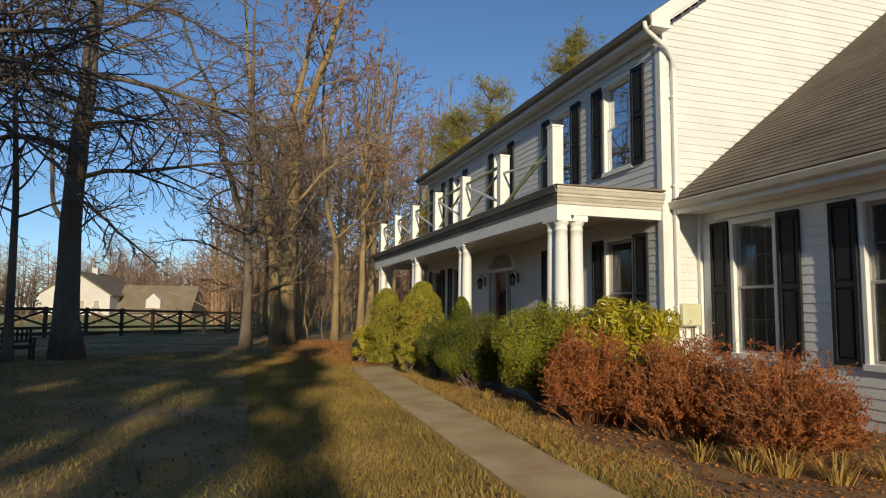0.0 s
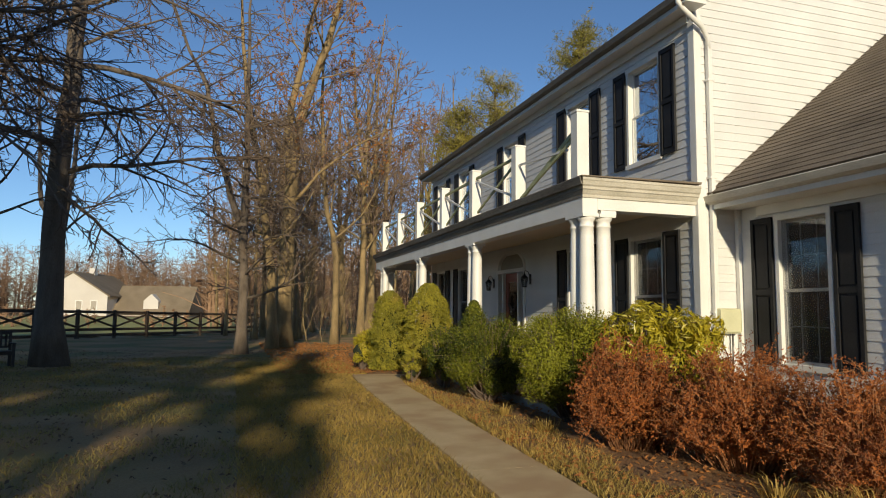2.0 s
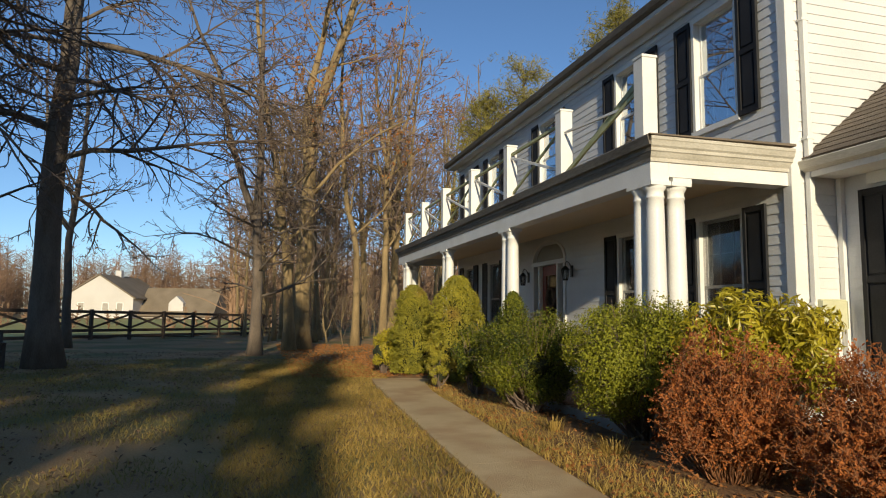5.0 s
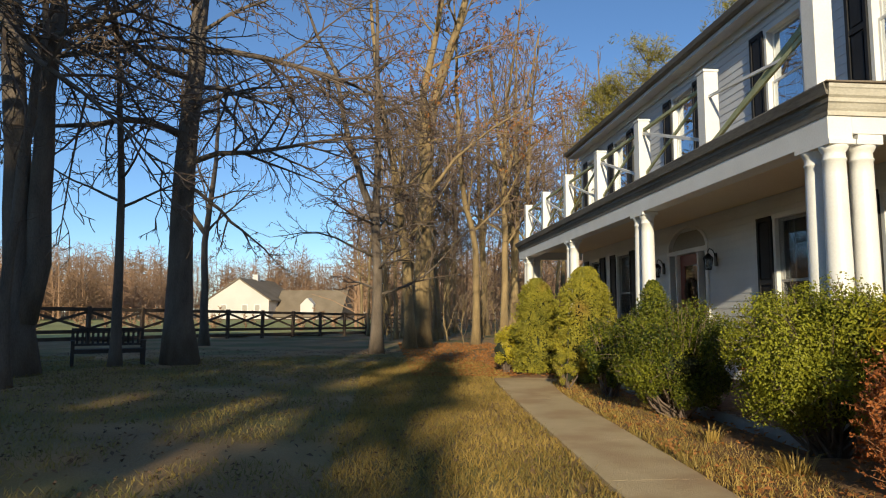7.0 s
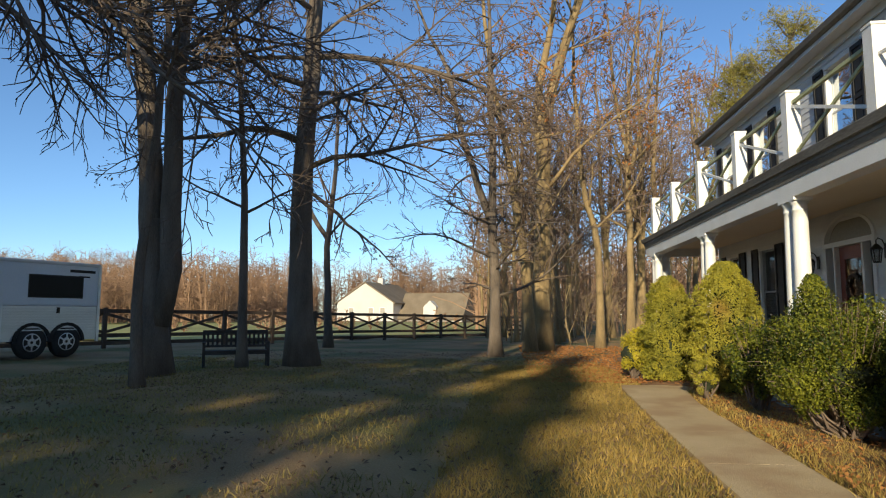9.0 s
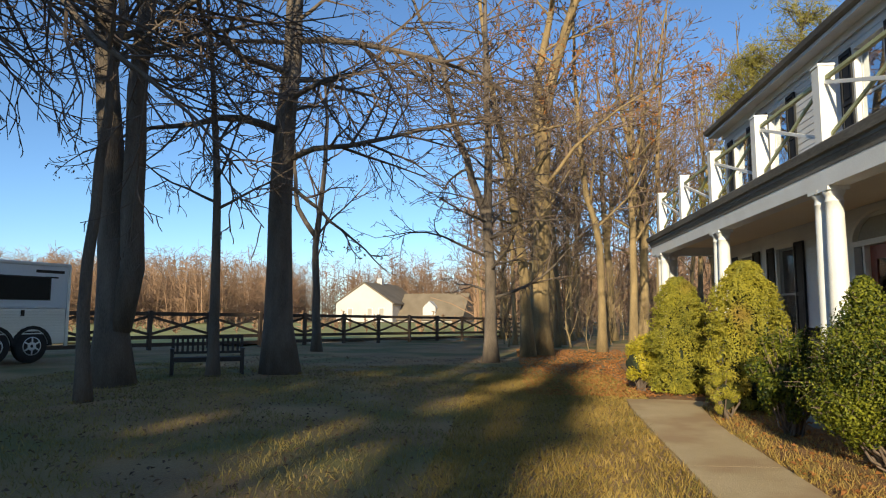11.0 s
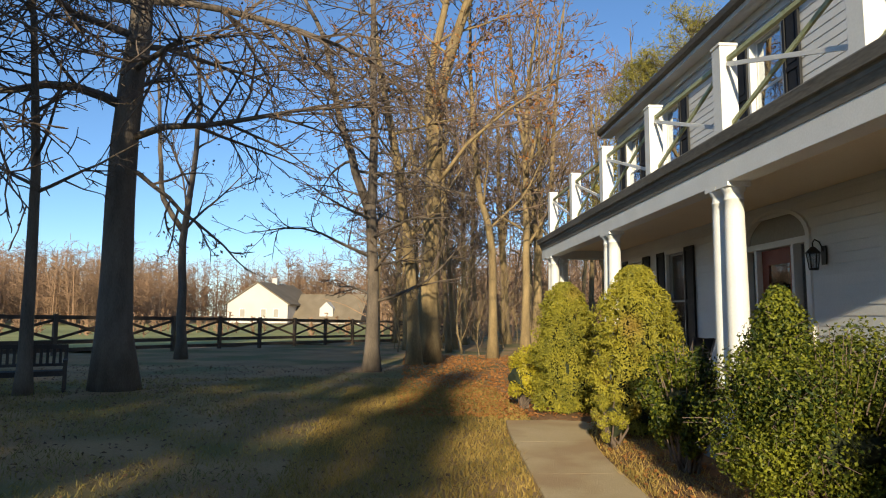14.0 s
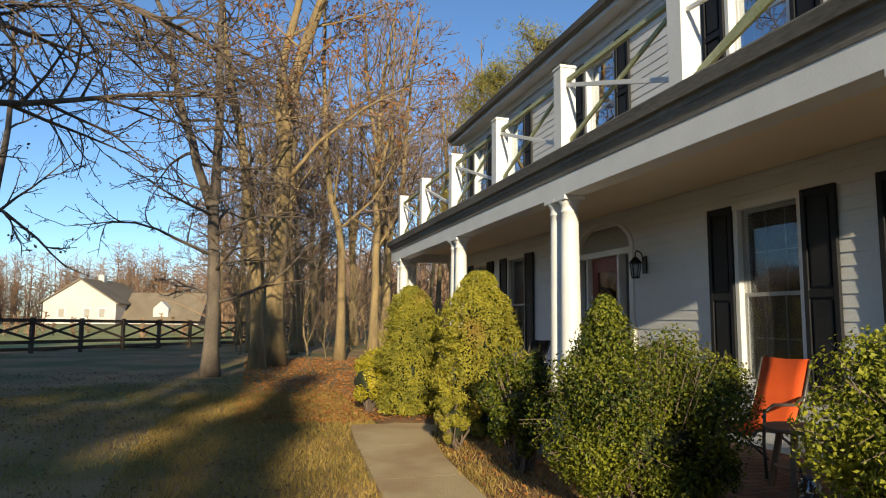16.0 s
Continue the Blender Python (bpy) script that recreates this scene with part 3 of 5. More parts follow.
def build_door():
    at = place(FRONT, 15.75, 0.18)
    d = thing("door_1", at, "closed red-brown front door with a glazed panel, sidelights and an arched fanlight", "door", kind="structure")
    f = bmesh.new()
    for a, b in ((-0.86, -0.76), (-0.50, -0.44), (0.44, 0.50), (0.76, 0.86)):
        box(f, a, b, -0.14, 0.04, 0, 2.27, 0.005)
    box(f, -0.87, 0.87, -0.14, 0.045, 2.27, 2.36, 0.005)
    part("door_frame", f, TRIM, d)
    arch = bmesh.new()
    n = 18
    for r0, r1, o0, o1 in ((0.79, 0.87, -0.1, 0.04),):
        for i in range(n):
            t0, t1 = math.pi * i / n, math.pi * (i + 1) / n
            q = [(r * math.cos(t), 2.36 + 0.46 * r / 0.87 * math.sin(t)) for r, t in ((r0, t0), (r1, t0), (r1, t1), (r0, t1))]
            fr = [arch.verts.new((a, o1, b)) for a, b in q]
            bk = [arch.verts.new((a, o0, b)) for a, b in q]
            arch.faces.new(fr)
            for j in range(4):
                arch.faces.new((fr[j], bk[j], bk[(j + 1) % 4], fr[(j + 1) % 4]))
    bmesh.ops.recalc_face_normals(arch, faces=arch.faces[:])
    part("arched_casing", arch, TRIM, d)
    fan = bmesh.new()
    c = [fan.verts.new((0.80 * math.cos(math.pi * i / n), -0.05, 2.36 + 0.425 * math.sin(math.pi * i / n))) for i in range(n + 1)]
    fan.faces.new(c)
    part("fanlight", fan, CURTAIN, d, "arched grey fanlight")
    sp = bmesh.new()
    for s in (-1, 1):
        outer = [(s * 0.872 * math.cos(math.pi / 2 * i / 9), 2.36 + 0.462 * math.sin(math.pi / 2 * i / 9)) for i in range(10)]
        for (a0, b0), (a1, b1) in zip(outer, outer[1:]):
            sp.faces.new([sp.verts.new(p) for p in ((a0, 0.004, b0), (s * 0.9, 0.004, b0), (s * 0.9, 0.004, b1), (a1, 0.004, b1))])
    bmesh.ops.recalc_face_normals(sp, faces=sp.faces[:])
    part("spandrel", sp, SIDING, d)
    leaf = bmesh.new()
    for a, b, z0, z1 in ((-0.44, -0.27, 0.02, 2.26), (0.27, 0.44, 0.02, 2.26), (-0.27, 0.27, 0.02, 0.78), (-0.27, 0.27, 2.04, 2.26)):
        box(leaf, a, b, -0.09, -0.045, z0, z1, 0.006)
    leaf_ob = part("door_leaf", leaf, DOORRED, d)
    part("door_glass", cube(-0.28, 0.28, -0.072, -0.062, 0.77, 2.05), GLASS, leaf_ob)
    part("door_knob", lathe([(0.012, 0), (0.012, 0.03), (0.03, 0.04), (0.034, 0.06), (0.02, 0.075), (0.004, 0.078)], (0, 0, 0), 14), BLACKMETAL, leaf_ob).matrix_basis = Matrix.Translation((-0.37, -0.045, 0.95)) @ pose(0, 0, 0, -90)
    for s in (-1, 1):
        part("sidelight_panel", cube(s * 0.50, s * 0.76, -0.1, -0.06, 0.02, 0.7, 0.004), DOORRED, d)
        part("sidelight_glass", cube(s * 0.50, s * 0.76, -0.085, -0.075, 0.7, 2.27), GLASS, d)
    part("threshold", cube(-0.86, 0.86, -0.14, 0.06, -0.02, 0.02, 0.004), GREYMETAL, d)
    # wreath of twigs on the glass
    rng = np.random.default_rng(4)
    br = []
    for i in range(60):
        t = rng.uniform(0, 2 * np.pi, 1)[0]
        pts = np.array([(0.2 * math.cos(t + a) * (1 + 0.12 * rng.normal()), -0.03 + 0.02 * rng.normal(), 1.55 + 0.2 * math.sin(t + a) * (1 + 0.12 * rng.normal())) for a in (0, 0.4, 0.8)])
        br.append((pts, [0.009, 0.008, 0.004], 4))
    v, fc = tubes(br)
    mesh_part("wreath", v, fc, TWIG, d, "dark twig wreath")


build_door()

# ---- porch ----
PX, PY0, PY1 = 4.52, 8.88, 22.88
tagged(part("porch_floor", cube(4.32, 6.44, PY0 - 0.1, PY1 + 0.1, -0.1, 0.13), MORTAR), "low brick-edged porch slab", "porch floor", kind="structure")
porch_floor = bpy.data.objects["porch_floor"]
tagged(part("porch_ceiling", cube(4.76, 6.42, PY0 + 0.25, PY1 - 0.25, 3.09, 3.12), CEILING), "cream painted porch ceiling", "ceiling", kind="structure")
beam = thing("porch_beam", (0, 0, 0), "white painted beam carried by the porch columns", "beam", kind="structure")
part("front_beam", cube(PX, PX + 0.24, PY0, PY1, 2.88, 3.18, 0.006), TRIM, beam)
part("end_beam", cube(PX + 0.242, 6.425, PY0 + 0.002, PY0 + 0.24, 2.935, 3.18, 0.006), TRIM, beam)
part("impost", cube(4.82, 5.07, PY0 + 0.01, PY0 + 0.23, 2.872, 2.933, 0.004), TRIM, beam)
part("end_beam", cube(PX + 0.242, 6.425, PY1 - 0.24, PY1 - 0.002, 2.882, 3.18, 0.006), TRIM, beam)
part("roof_bed", cube(PX + 0.01, 6.42, PY0 + 0.01, PY1 - 0.01, 3.182, 3.32), TRIM, beam)


def strip(name, loops, material, parent):
    """A moulding: faces between neighbouring polylines."""
    bm = bmesh.new()
    vs = [[bm.verts.new(p) for p in lp] for lp in loops]
    for a, b in zip(vs, vs[1:]):
        for i in range(len(a) - 1):
            bm.faces.new((a[i], a[i + 1], b[i + 1], b[i]))
    bmesh.ops.recalc_face_normals(bm, faces=bm.faces[:])
    return part(name, bm, material, parent)


cornice = thing("porch_cornice", (0, 0, 0), "stepped crown moulding round the porch roof, grimy along the front", "cornice", kind="structure")
prof = [(0.0, 3.10), (0.025, 3.10), (0.03, 3.14), (0.05, 3.16), (0.08, 3.20), (0.10, 3.21), (0.105, 3.245), (0.13, 3.265), (0.15, 3.32), (0.16, 3.33), (0.16, 3.365), (0.0, 3.37)]
SLIM, DEEP = 0.40, 0.82
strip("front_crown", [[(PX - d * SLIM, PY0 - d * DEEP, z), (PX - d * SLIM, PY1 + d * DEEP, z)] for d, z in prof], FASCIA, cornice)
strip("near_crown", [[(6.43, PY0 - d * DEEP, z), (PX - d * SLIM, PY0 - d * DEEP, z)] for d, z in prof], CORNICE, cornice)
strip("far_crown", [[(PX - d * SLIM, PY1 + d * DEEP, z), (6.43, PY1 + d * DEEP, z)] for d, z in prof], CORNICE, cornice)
gut = [(-0.066, 3.26), (-0.088, 3.265), (-0.096, 3.30), (-0.112, 3.365), (-0.106, 3.38), (-0.10, 3.375), (-0.086, 3.31), (-0.07, 3.30), (-0.067, 3.37)]
bm = prism([(PX + a, PY0 - 0.12, z) for a, z in gut], (0, PY1 - PY0 + 0.24, 0))
part("porch_gutter", bm, FASCIA, cornice, "grey-brown gutter streaked with mildew")
bm = prism([(PX - 0.09, PY0 - 0.14, 3.388), (6.43, PY0 - 0.14, 3.42), (6.43, PY0 - 0.14, 3.39), (PX - 0.09, PY0 - 0.14, 3.374)], (0, PY1 - PY0 + 0.28, 0))
tagged(part("porch_roof", bm, SHINGLE), "low sloped porch roof behind the railing", "roof", kind="structure")


def column(at):
    ob = thing("porch_column", at, "round white porch column with a turned capital", "column", "porch columns")
    prof = [(0.13, 0.07), (0.14, 0.085), (0.14, 0.11), (0.12, 0.13), (0.113, 0.15), (0.113, 0.9), (0.109, 1.6), (0.1, 2.4), (0.098, 2.54), (0.107, 2.545), (0.107, 2.56), (0.098, 2.57), (0.098, 2.62), (0.113, 2.64), (0.126, 2.67), (0.126, 2.68)]
    part("shaft", lathe(prof, (0, 0, 0), 28), TRIM, ob)
    part("plinth", cube(-0.145, 0.145, -0.145, 0.145, 0, 0.07, 0.006), TRIM, ob)
    part("abacus", cube(-0.13, 0.13, -0.13, 0.13, 2.68, 2.728, 0.005), TRIM, ob)
    return ob


COLS = [(4.64, 8.985), (4.64, 9.245), (4.91, 8.985), (4.64, 13.37), (4.64, 13.64), (4.64, 17.44), (4.64, 17.71), (4.64, 22.22), (4.64, 21.95), (4.91, 22.22)]
col = column((*COLS[0], 0.15))
for c in COLS[1:]:
    copy_thing(col, Matrix.Translation((*c, 0.15)))

# ---- railing on the porch roof ----
RAIL_Y = [9.02, 11.15, 13.31, 15.37, 17.56, 19.68, 21.75]
railing = thing("roof_railing", (4.565, 0, 3.3), "white railing posts with algae-stained crossed bars on the porch roof", "railing")


def rail_part(name, bm, material, label=""):
    bm.transform(Matrix.Translation((0, 0, -3.3)))
    return part(name, bm, material, railing, label)


for y in RAIL_Y:
    p = rail_part("railing_post", cube(-0.094, 0.094, y - 0.094, y + 0.094, 3.37, 4.345, 0.006), TRIM)
    cap = cube(-0.104, 0.104, y - 0.104, y + 0.104, 4.346 - 3.3, 4.38 - 3.3, 0.008)
    part("post_cap", cap, TRIM, p)
for i, (a, b) in enumerate(zip(RAIL_Y, RAIL_Y[1:])):
    a, b = a + 0.1, b - 0.1
    if i == 0:
        # the damaged bay: the top bar has dropped and leans along the brace
        rail_part("fallen_bar", bar((0.0, a, 4.12), (0.03, b + 0.02, 3.44), 0.04, 0.05), MOSSWOOD, "dropped algae-stained bar")
        rail_part("cross_bar", bar((0.05, a, 4.22), (0.06, b, 3.5), 0.03, 0.05), MOSSWOOD)
        rail_part("fallen_bar", bar((-0.04, a, 4.0), (-0.05, b - 0.1, 3.41), 0.03, 0.05), MOSSWOOD)
        rail_part("cross_bar", bar((-0.03, b, 4.02), (-0.03, a + 0.2, 3.88), 0.03, 0.035), TRIM)
    else:
        rail_part("top_rail", bar((0, a, 4.2), (0, b, 4.2), 0.05, 0.045), MOSSWOOD)
        rail_part("cross_bar", bar((0.02, a, 4.14), (0.02, b, 3.5), 0.028, 0.045), MOSSWOOD)
        rail_part("cross_bar", bar((-0.02, a, 3.5), (-0.02, b, 4.14), 0.028, 0.045), TRIM)


# ---- trees ----
def unit(v):
    return v / (np.linalg.norm(v) + 1e-9)


def limb(rng, start, way, length, r0, r1, n, wander, lift):
    """A wandering polyline with tapering radii; lift bends it up (or, negative, down)."""
    pts, d = [start], unit(way)
    step = length / n
    for i in range(n):
        d = unit(d + rng.normal(size=3) * wander + np.array((0, 0, lift)))
        pts.append(pts[-1] + d * step)
    return np.array(pts), np.linspace(r0, r1, n + 1)


def sprout(rng, out, pts, radii, level, spec, thin=0.006):
    """Children along a branch, down to the twigs. spec: per level (count per metre, length factor, angle, wander, lift, sides)."""
    if level >= len(spec):
        return
    per, frac, ang, wander, lift, sides = spec[level]
    seg = np.linalg.norm(np.diff(pts, axis=0), axis=1)
    total = seg.sum()
    count = max(2, int(per * total))
    for k in range(count):
        f = 0.18 + 0.82 * (k + rng.uniform(0, 1)) / count
        g = min(f, 0.999) * (len(pts) - 1)
        i = int(g)
        p = pts[i] + (pts[i + 1] - pts[i]) * (g - i)
        r = radii[i]
        d = unit(pts[i + 1] - pts[i])
        side = unit(np.cross(d, rng.normal(size=3)))
        a = math.radians(ang) * rng.uniform(0.7, 1.3)
        way = d * math.cos(a) + side * math.sin(a)
        ln = frac * total * rng.uniform(0.6, 1.25) * (1.1 - 0.6 * f)
        n = 4 if sides > 3 else 3
        cp, cr = limb(rng, p, way, ln, max(thin * 1.4, min(r * 0.62, 0.006 + ln * 0.017)), thin, n, wander, lift)
        out[level].append((cp, cr, sides))
        sprout(rng, out, cp, cr, level + 1, spec, thin)


def follow(rng, line, top, n=17):
    """A trunk's course through (sideways, height) stations and on upward, with a little wander."""
    (x1, z1), (x2, z2) = line[-2], line[-1]
    stations = [*line, (x2 + 0.6 * (x2 - x1) / max(z2 - z1, 0.1) * max(top - z2, 0.0), max(top, z2 + 0.5))]
    zs = np.linspace(stations[0][1], stations[-1][1], n)
    xs = np.interp(zs, [q[1] for q in stations], [q[0] for q in stations])
    return np.stack((xs + rng.normal(size=n) * 0.02, np.cumsum(rng.normal(size=n)) * 0.05, zs), 1)


def tree(name, at, seed, height, radius, clear, limbs, reach, angle, spec, label, bark=None, twig=None, lean=(0, 0), forks=0, rise=0.03, leaf=None, leaf_n=0, trunk_wander=0.03, extra=(), thin=0.0066, course=(), stems=()):
    """A bare tree: trunk, limbs and crown of twigs; extra holds hand-set limbs (height share, way, length, radius, lift)."""
    rng = np.random.default_rng(seed)
    bark, twig = bark or BARK, twig or TWIG
    ob = thing(name, at, label, "tree", "garden trees")
    trunks = []
    p, r = limb(rng, np.array((0.0, 0, -0.15)), np.array((lean[0], lean[1], 1.0)), height, radius, radius * 0.12, 16, trunk_wander, 0.05)
    if course:
        p = follow(rng, ((0.0, -0.15), *course), height)
    r = np.array(r)
    r[0], r[1] = radius * 1.55, radius * 1.02
    trunks.append((p, r))
    for first, rad, line in stems:
        sp = follow(rng, (first, *line), height * 0.9, 14)
        trunks.append((sp, np.linspace(rad, 0.03, len(sp))))
    for k in range(forks):
        i = int(4 + 2 * k + rng.integers(0, 2))
        a = rng.uniform(0, 6.28)
        fp, fr = limb(rng, p[i], np.array((0.35 * math.cos(a), 0.35 * math.sin(a), 1.0)), height * (0.8 - 0.05 * k) * (1 - i / 17), r[i] * 0.72, 0.02, 12, 0.05, 0.08)
        trunks.append((fp, fr))
    v, f = tubes([(tp, tr, 12) for tp, tr in trunks])
    tr_ob = mesh_part("trunk", v, f, bark, ob, "", True)
    out = [[] for _ in range(len(spec) + 1)]
    main = []
    for tp, tr in trunks:
        m = limbs if tp is p else max(3, limbs // 2)
        for k in range(m):
            f = clear + (0.97 - clear) * (k + rng.uniform(0, 1)) / m
            g = f * (len(tp) - 1)
            i = int(g)
            q = tp[i] + (tp[i + 1] - tp[i]) * (g - i)
            az = k * 2.4 + rng.uniform(-0.5, 0.5)
            a = math.radians(angle * rng.uniform(0.75, 1.2))
            way = np.array((math.sin(a) * math.cos(az), math.sin(a) * math.sin(az), math.cos(a)))
            ln = reach * (1.15 - 0.85 * (f - clear) / (1 - clear)) * rng.uniform(0.7, 1.15)
            main.append(limb(rng, q, way, ln, min(tr[i] * 0.42, 0.016 + ln * 0.010), 0.008, 7, 0.11, rise))
    for share, way, ln, rad, lift in extra:
        g = share * (len(p) - 1)
        i = int(g)
        main.append(limb(rng, p[i] + (p[i + 1] - p[i]) * (g - i), np.array(way, float), ln, rad, 0.012, 9, 0.17, lift))
    for bp, br in main:
        out[0].append((bp, br, 6))
        sprout(rng, out[1:], bp, br, 0, spec, thin)
    for b in out[0]:
        v, f = tubes([b])
        mesh_part("limb", v, f, bark, ob, "", True)
    v, f = tubes([b for lv in out[1:] for b in lv])
    mesh_part("crown", v, f, twig, ob, "fine leafless twig crown")["kind"] = "stuff"
    if leaf:
        tips = [b[0][-1] for b in out[-1]] or [b[0][-1] for b in out[-2]]
        idx = rng.choice(len(tips), min(leaf_n, len(tips)), replace=False)
        cs = np.concatenate([np.array(tips)[idx] + rng.normal(size=(len(idx), 3)) * 0.06 for _ in range(3)])
        nr = rng.normal(size=cs.shape)
        nr /= np.linalg.norm(nr, axis=1)[:, None]
        v, f = leaves(cs, nr, 0.13 if leaf is DRYLEAF else 0.08, 0.085 if leaf is DRYLEAF else 0.045, rng)
        mesh_part("dry_foliage", v, f, leaf, ob, "a few dry leaves still hanging")["kind"] = "stuff"
    return ob


OAK = [(3.0, 0.44, 48, 0.15, -0.03, 4), (3.9, 0.40, 45, 0.17, -0.01, 3), (4.4, 0.45, 42, 0.18, -0.02, 3)]
UPRIGHT = [(2.4, 0.46, 44, 0.12, 0.06, 4), (3.4, 0.42, 42, 0.14, 0.05, 3), (4.2, 0.45, 40, 0.14, 0.03, 3)]
SCRUB = [(3.0, 0.5, 40, 0.14, 0.05, 3), (4.0, 0.45, 40, 0.14, 0.03, 3)]


def on(x, y, s=1.0, turn=0.0):
    return Matrix.Translation((x, y, gz(x, y))) @ pose(0, 0, 0, 0, 0, turn) @ Matrix.Scale(s, 4)


# the large oak with its low, drooping limb
tree("oak_tree", on(-4.5, 19.8), 11, 20, 0.33, 0.24, 22, 5.2, 82, OAK, "large dark-barked bare oak with drooping lower limbs", rise=-0.03, leaf=DARKLEAF, leaf_n=900,
     course=((-0.1, 1.7), (-0.14, 3.4), (-0.06, 5.9), (0.1, 7.9), (0.2, 12.0)),
     extra=((0.285, (-1, -0.1, 0.55), 4.6, 0.11, -0.20), (0.225, (0.9, -0.2, -0.3), 3.3, 0.06, 0.05), (0.40, (1, -0.3, 0.05), 7.5, 0.085, -0.02), (0.36, (-0.7, -0.8, 0.25), 6.0, 0.085, -0.05), (0.46, (-0.3, -1, 0.2), 6.5, 0.08, -0.05)))
# twin-stemmed oak near the bench
tree("oak_tree", on(-6.72, 16.9), 5, 18, 0.30, 0.33, 13, 4.8, 70, OAK, "stout twin-stemmed bare oak beside the bench", rise=-0.02,
     course=((-0.13, 2.2), (-0.24, 3.9), (-0.36, 5.4), (-0.55, 7.0)), stems=(((0.05, 1.0), 0.24, ((0.3, 2.1), (0.24, 3.9), (0.27, 6.0), (0.38, 7.1))),),
     extra=((0.38, (1, -0.5, 0.15), 6.5, 0.075, -0.03), (0.42, (-1, -0.5, 0.15), 6.5, 0.075, -0.03)))
tree("young_tree", on(-5.66, 14.5), 17, 12, 0.10, 0.4, 8, 3.2, 60, OAK, "thin leaning dark tree beside the twin oak", course=((-0.03, 1.9), (0.08, 2.9), (0.14, 3.7), (0.24, 5.2)))
tree("young_tree", on(-5.56, 18.6), 7, 11, 0.12, 0.30, 14, 2.8, 66, OAK, "slim dark young tree in front of the bench", trunk_wander=0.02)
tree("young_tree", on(-6.46, 29.2), 8, 13, 0.17, 0.30, 9, 3.0, 44, UPRIGHT, "forked bare tree before the fence",
     course=((-0.07, 2.5), (-0.16, 4.4), (0.02, 5.7), (0.16, 8.9), (0.0, 11.0)), stems=(((-0.16, 4.3), 0.10, ((-0.94, 5.5), (-1.05, 7.8), (-1.18, 10.0))),))
tree("oak_tree", on(0.2, 24.7), 9, 14, 0.19, 0.13, 36, 3.3, 80, OAK, "slender bare pin oak with fine drooping twigs", rise=-0.03,
     course=((-0.02, 2.4), (-0.1, 4.0), (-0.05, 5.7), (-0.09, 8.2), (-0.14, 10.8)), stems=(((-0.12, 4.2), 0.13, ((-0.64, 5.7), (-1.23, 7.8), (-1.54, 9.5), (-2.18, 10.6))),))
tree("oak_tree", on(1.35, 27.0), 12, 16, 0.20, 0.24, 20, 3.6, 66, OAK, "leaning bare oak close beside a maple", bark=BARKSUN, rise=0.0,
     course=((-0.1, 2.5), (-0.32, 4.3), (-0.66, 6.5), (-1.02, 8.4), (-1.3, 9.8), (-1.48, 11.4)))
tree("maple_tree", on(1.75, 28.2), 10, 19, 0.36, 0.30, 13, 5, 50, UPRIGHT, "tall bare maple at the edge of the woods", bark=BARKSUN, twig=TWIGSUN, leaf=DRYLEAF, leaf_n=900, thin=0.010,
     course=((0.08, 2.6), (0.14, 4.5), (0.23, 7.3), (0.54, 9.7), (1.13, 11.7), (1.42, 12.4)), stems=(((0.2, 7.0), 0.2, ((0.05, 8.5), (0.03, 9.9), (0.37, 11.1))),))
tree("oak_tree", on(-9.2, 12.6), 19, 18, 0.30, 0.3, 12, 5.5, 70, OAK, "spreading bare oak at the edge of the lawn", rise=-0.02, trunk_wander=0.014,
     extra=((0.34, (1, 0.25, 0.25), 7.5, 0.11, -0.03), (0.40, (1, -0.2, 0.25), 8.0, 0.10, -0.03)))
WOOD_LINES = {0: (((0.04, 2.7), (-0.16, 4.8), (-0.55, 6.2), (-0.68, 8.0), (-0.79, 10.1)), ()),
              1: (((0.13, 5.0), (0.09, 8.5), (0.3, 12.2), (0.66, 14.2)), (((0.09, 8.3), 0.1, ((-0.36, 11.0), (-0.5, 13.0))), ((0.1, 7.5), 0.09, ((0.65, 9.7), (1.16, 11.4)))))}
WOODS = []
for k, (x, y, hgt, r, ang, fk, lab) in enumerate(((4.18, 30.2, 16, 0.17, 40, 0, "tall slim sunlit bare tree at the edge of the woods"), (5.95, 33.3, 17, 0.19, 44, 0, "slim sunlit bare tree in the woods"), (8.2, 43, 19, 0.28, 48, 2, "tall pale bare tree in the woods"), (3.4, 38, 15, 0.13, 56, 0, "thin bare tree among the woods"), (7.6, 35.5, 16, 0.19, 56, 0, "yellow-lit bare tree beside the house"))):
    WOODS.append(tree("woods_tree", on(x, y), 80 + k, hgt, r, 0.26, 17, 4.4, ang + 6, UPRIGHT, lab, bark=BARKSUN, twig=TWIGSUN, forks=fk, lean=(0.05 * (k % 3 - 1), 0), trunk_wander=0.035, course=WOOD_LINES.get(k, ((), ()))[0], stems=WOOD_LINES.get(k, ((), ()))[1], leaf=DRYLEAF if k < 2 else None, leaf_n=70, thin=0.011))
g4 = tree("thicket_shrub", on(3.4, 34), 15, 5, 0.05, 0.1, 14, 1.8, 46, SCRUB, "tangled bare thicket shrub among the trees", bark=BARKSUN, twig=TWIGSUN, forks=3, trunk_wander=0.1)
rng = np.random.default_rng(21)
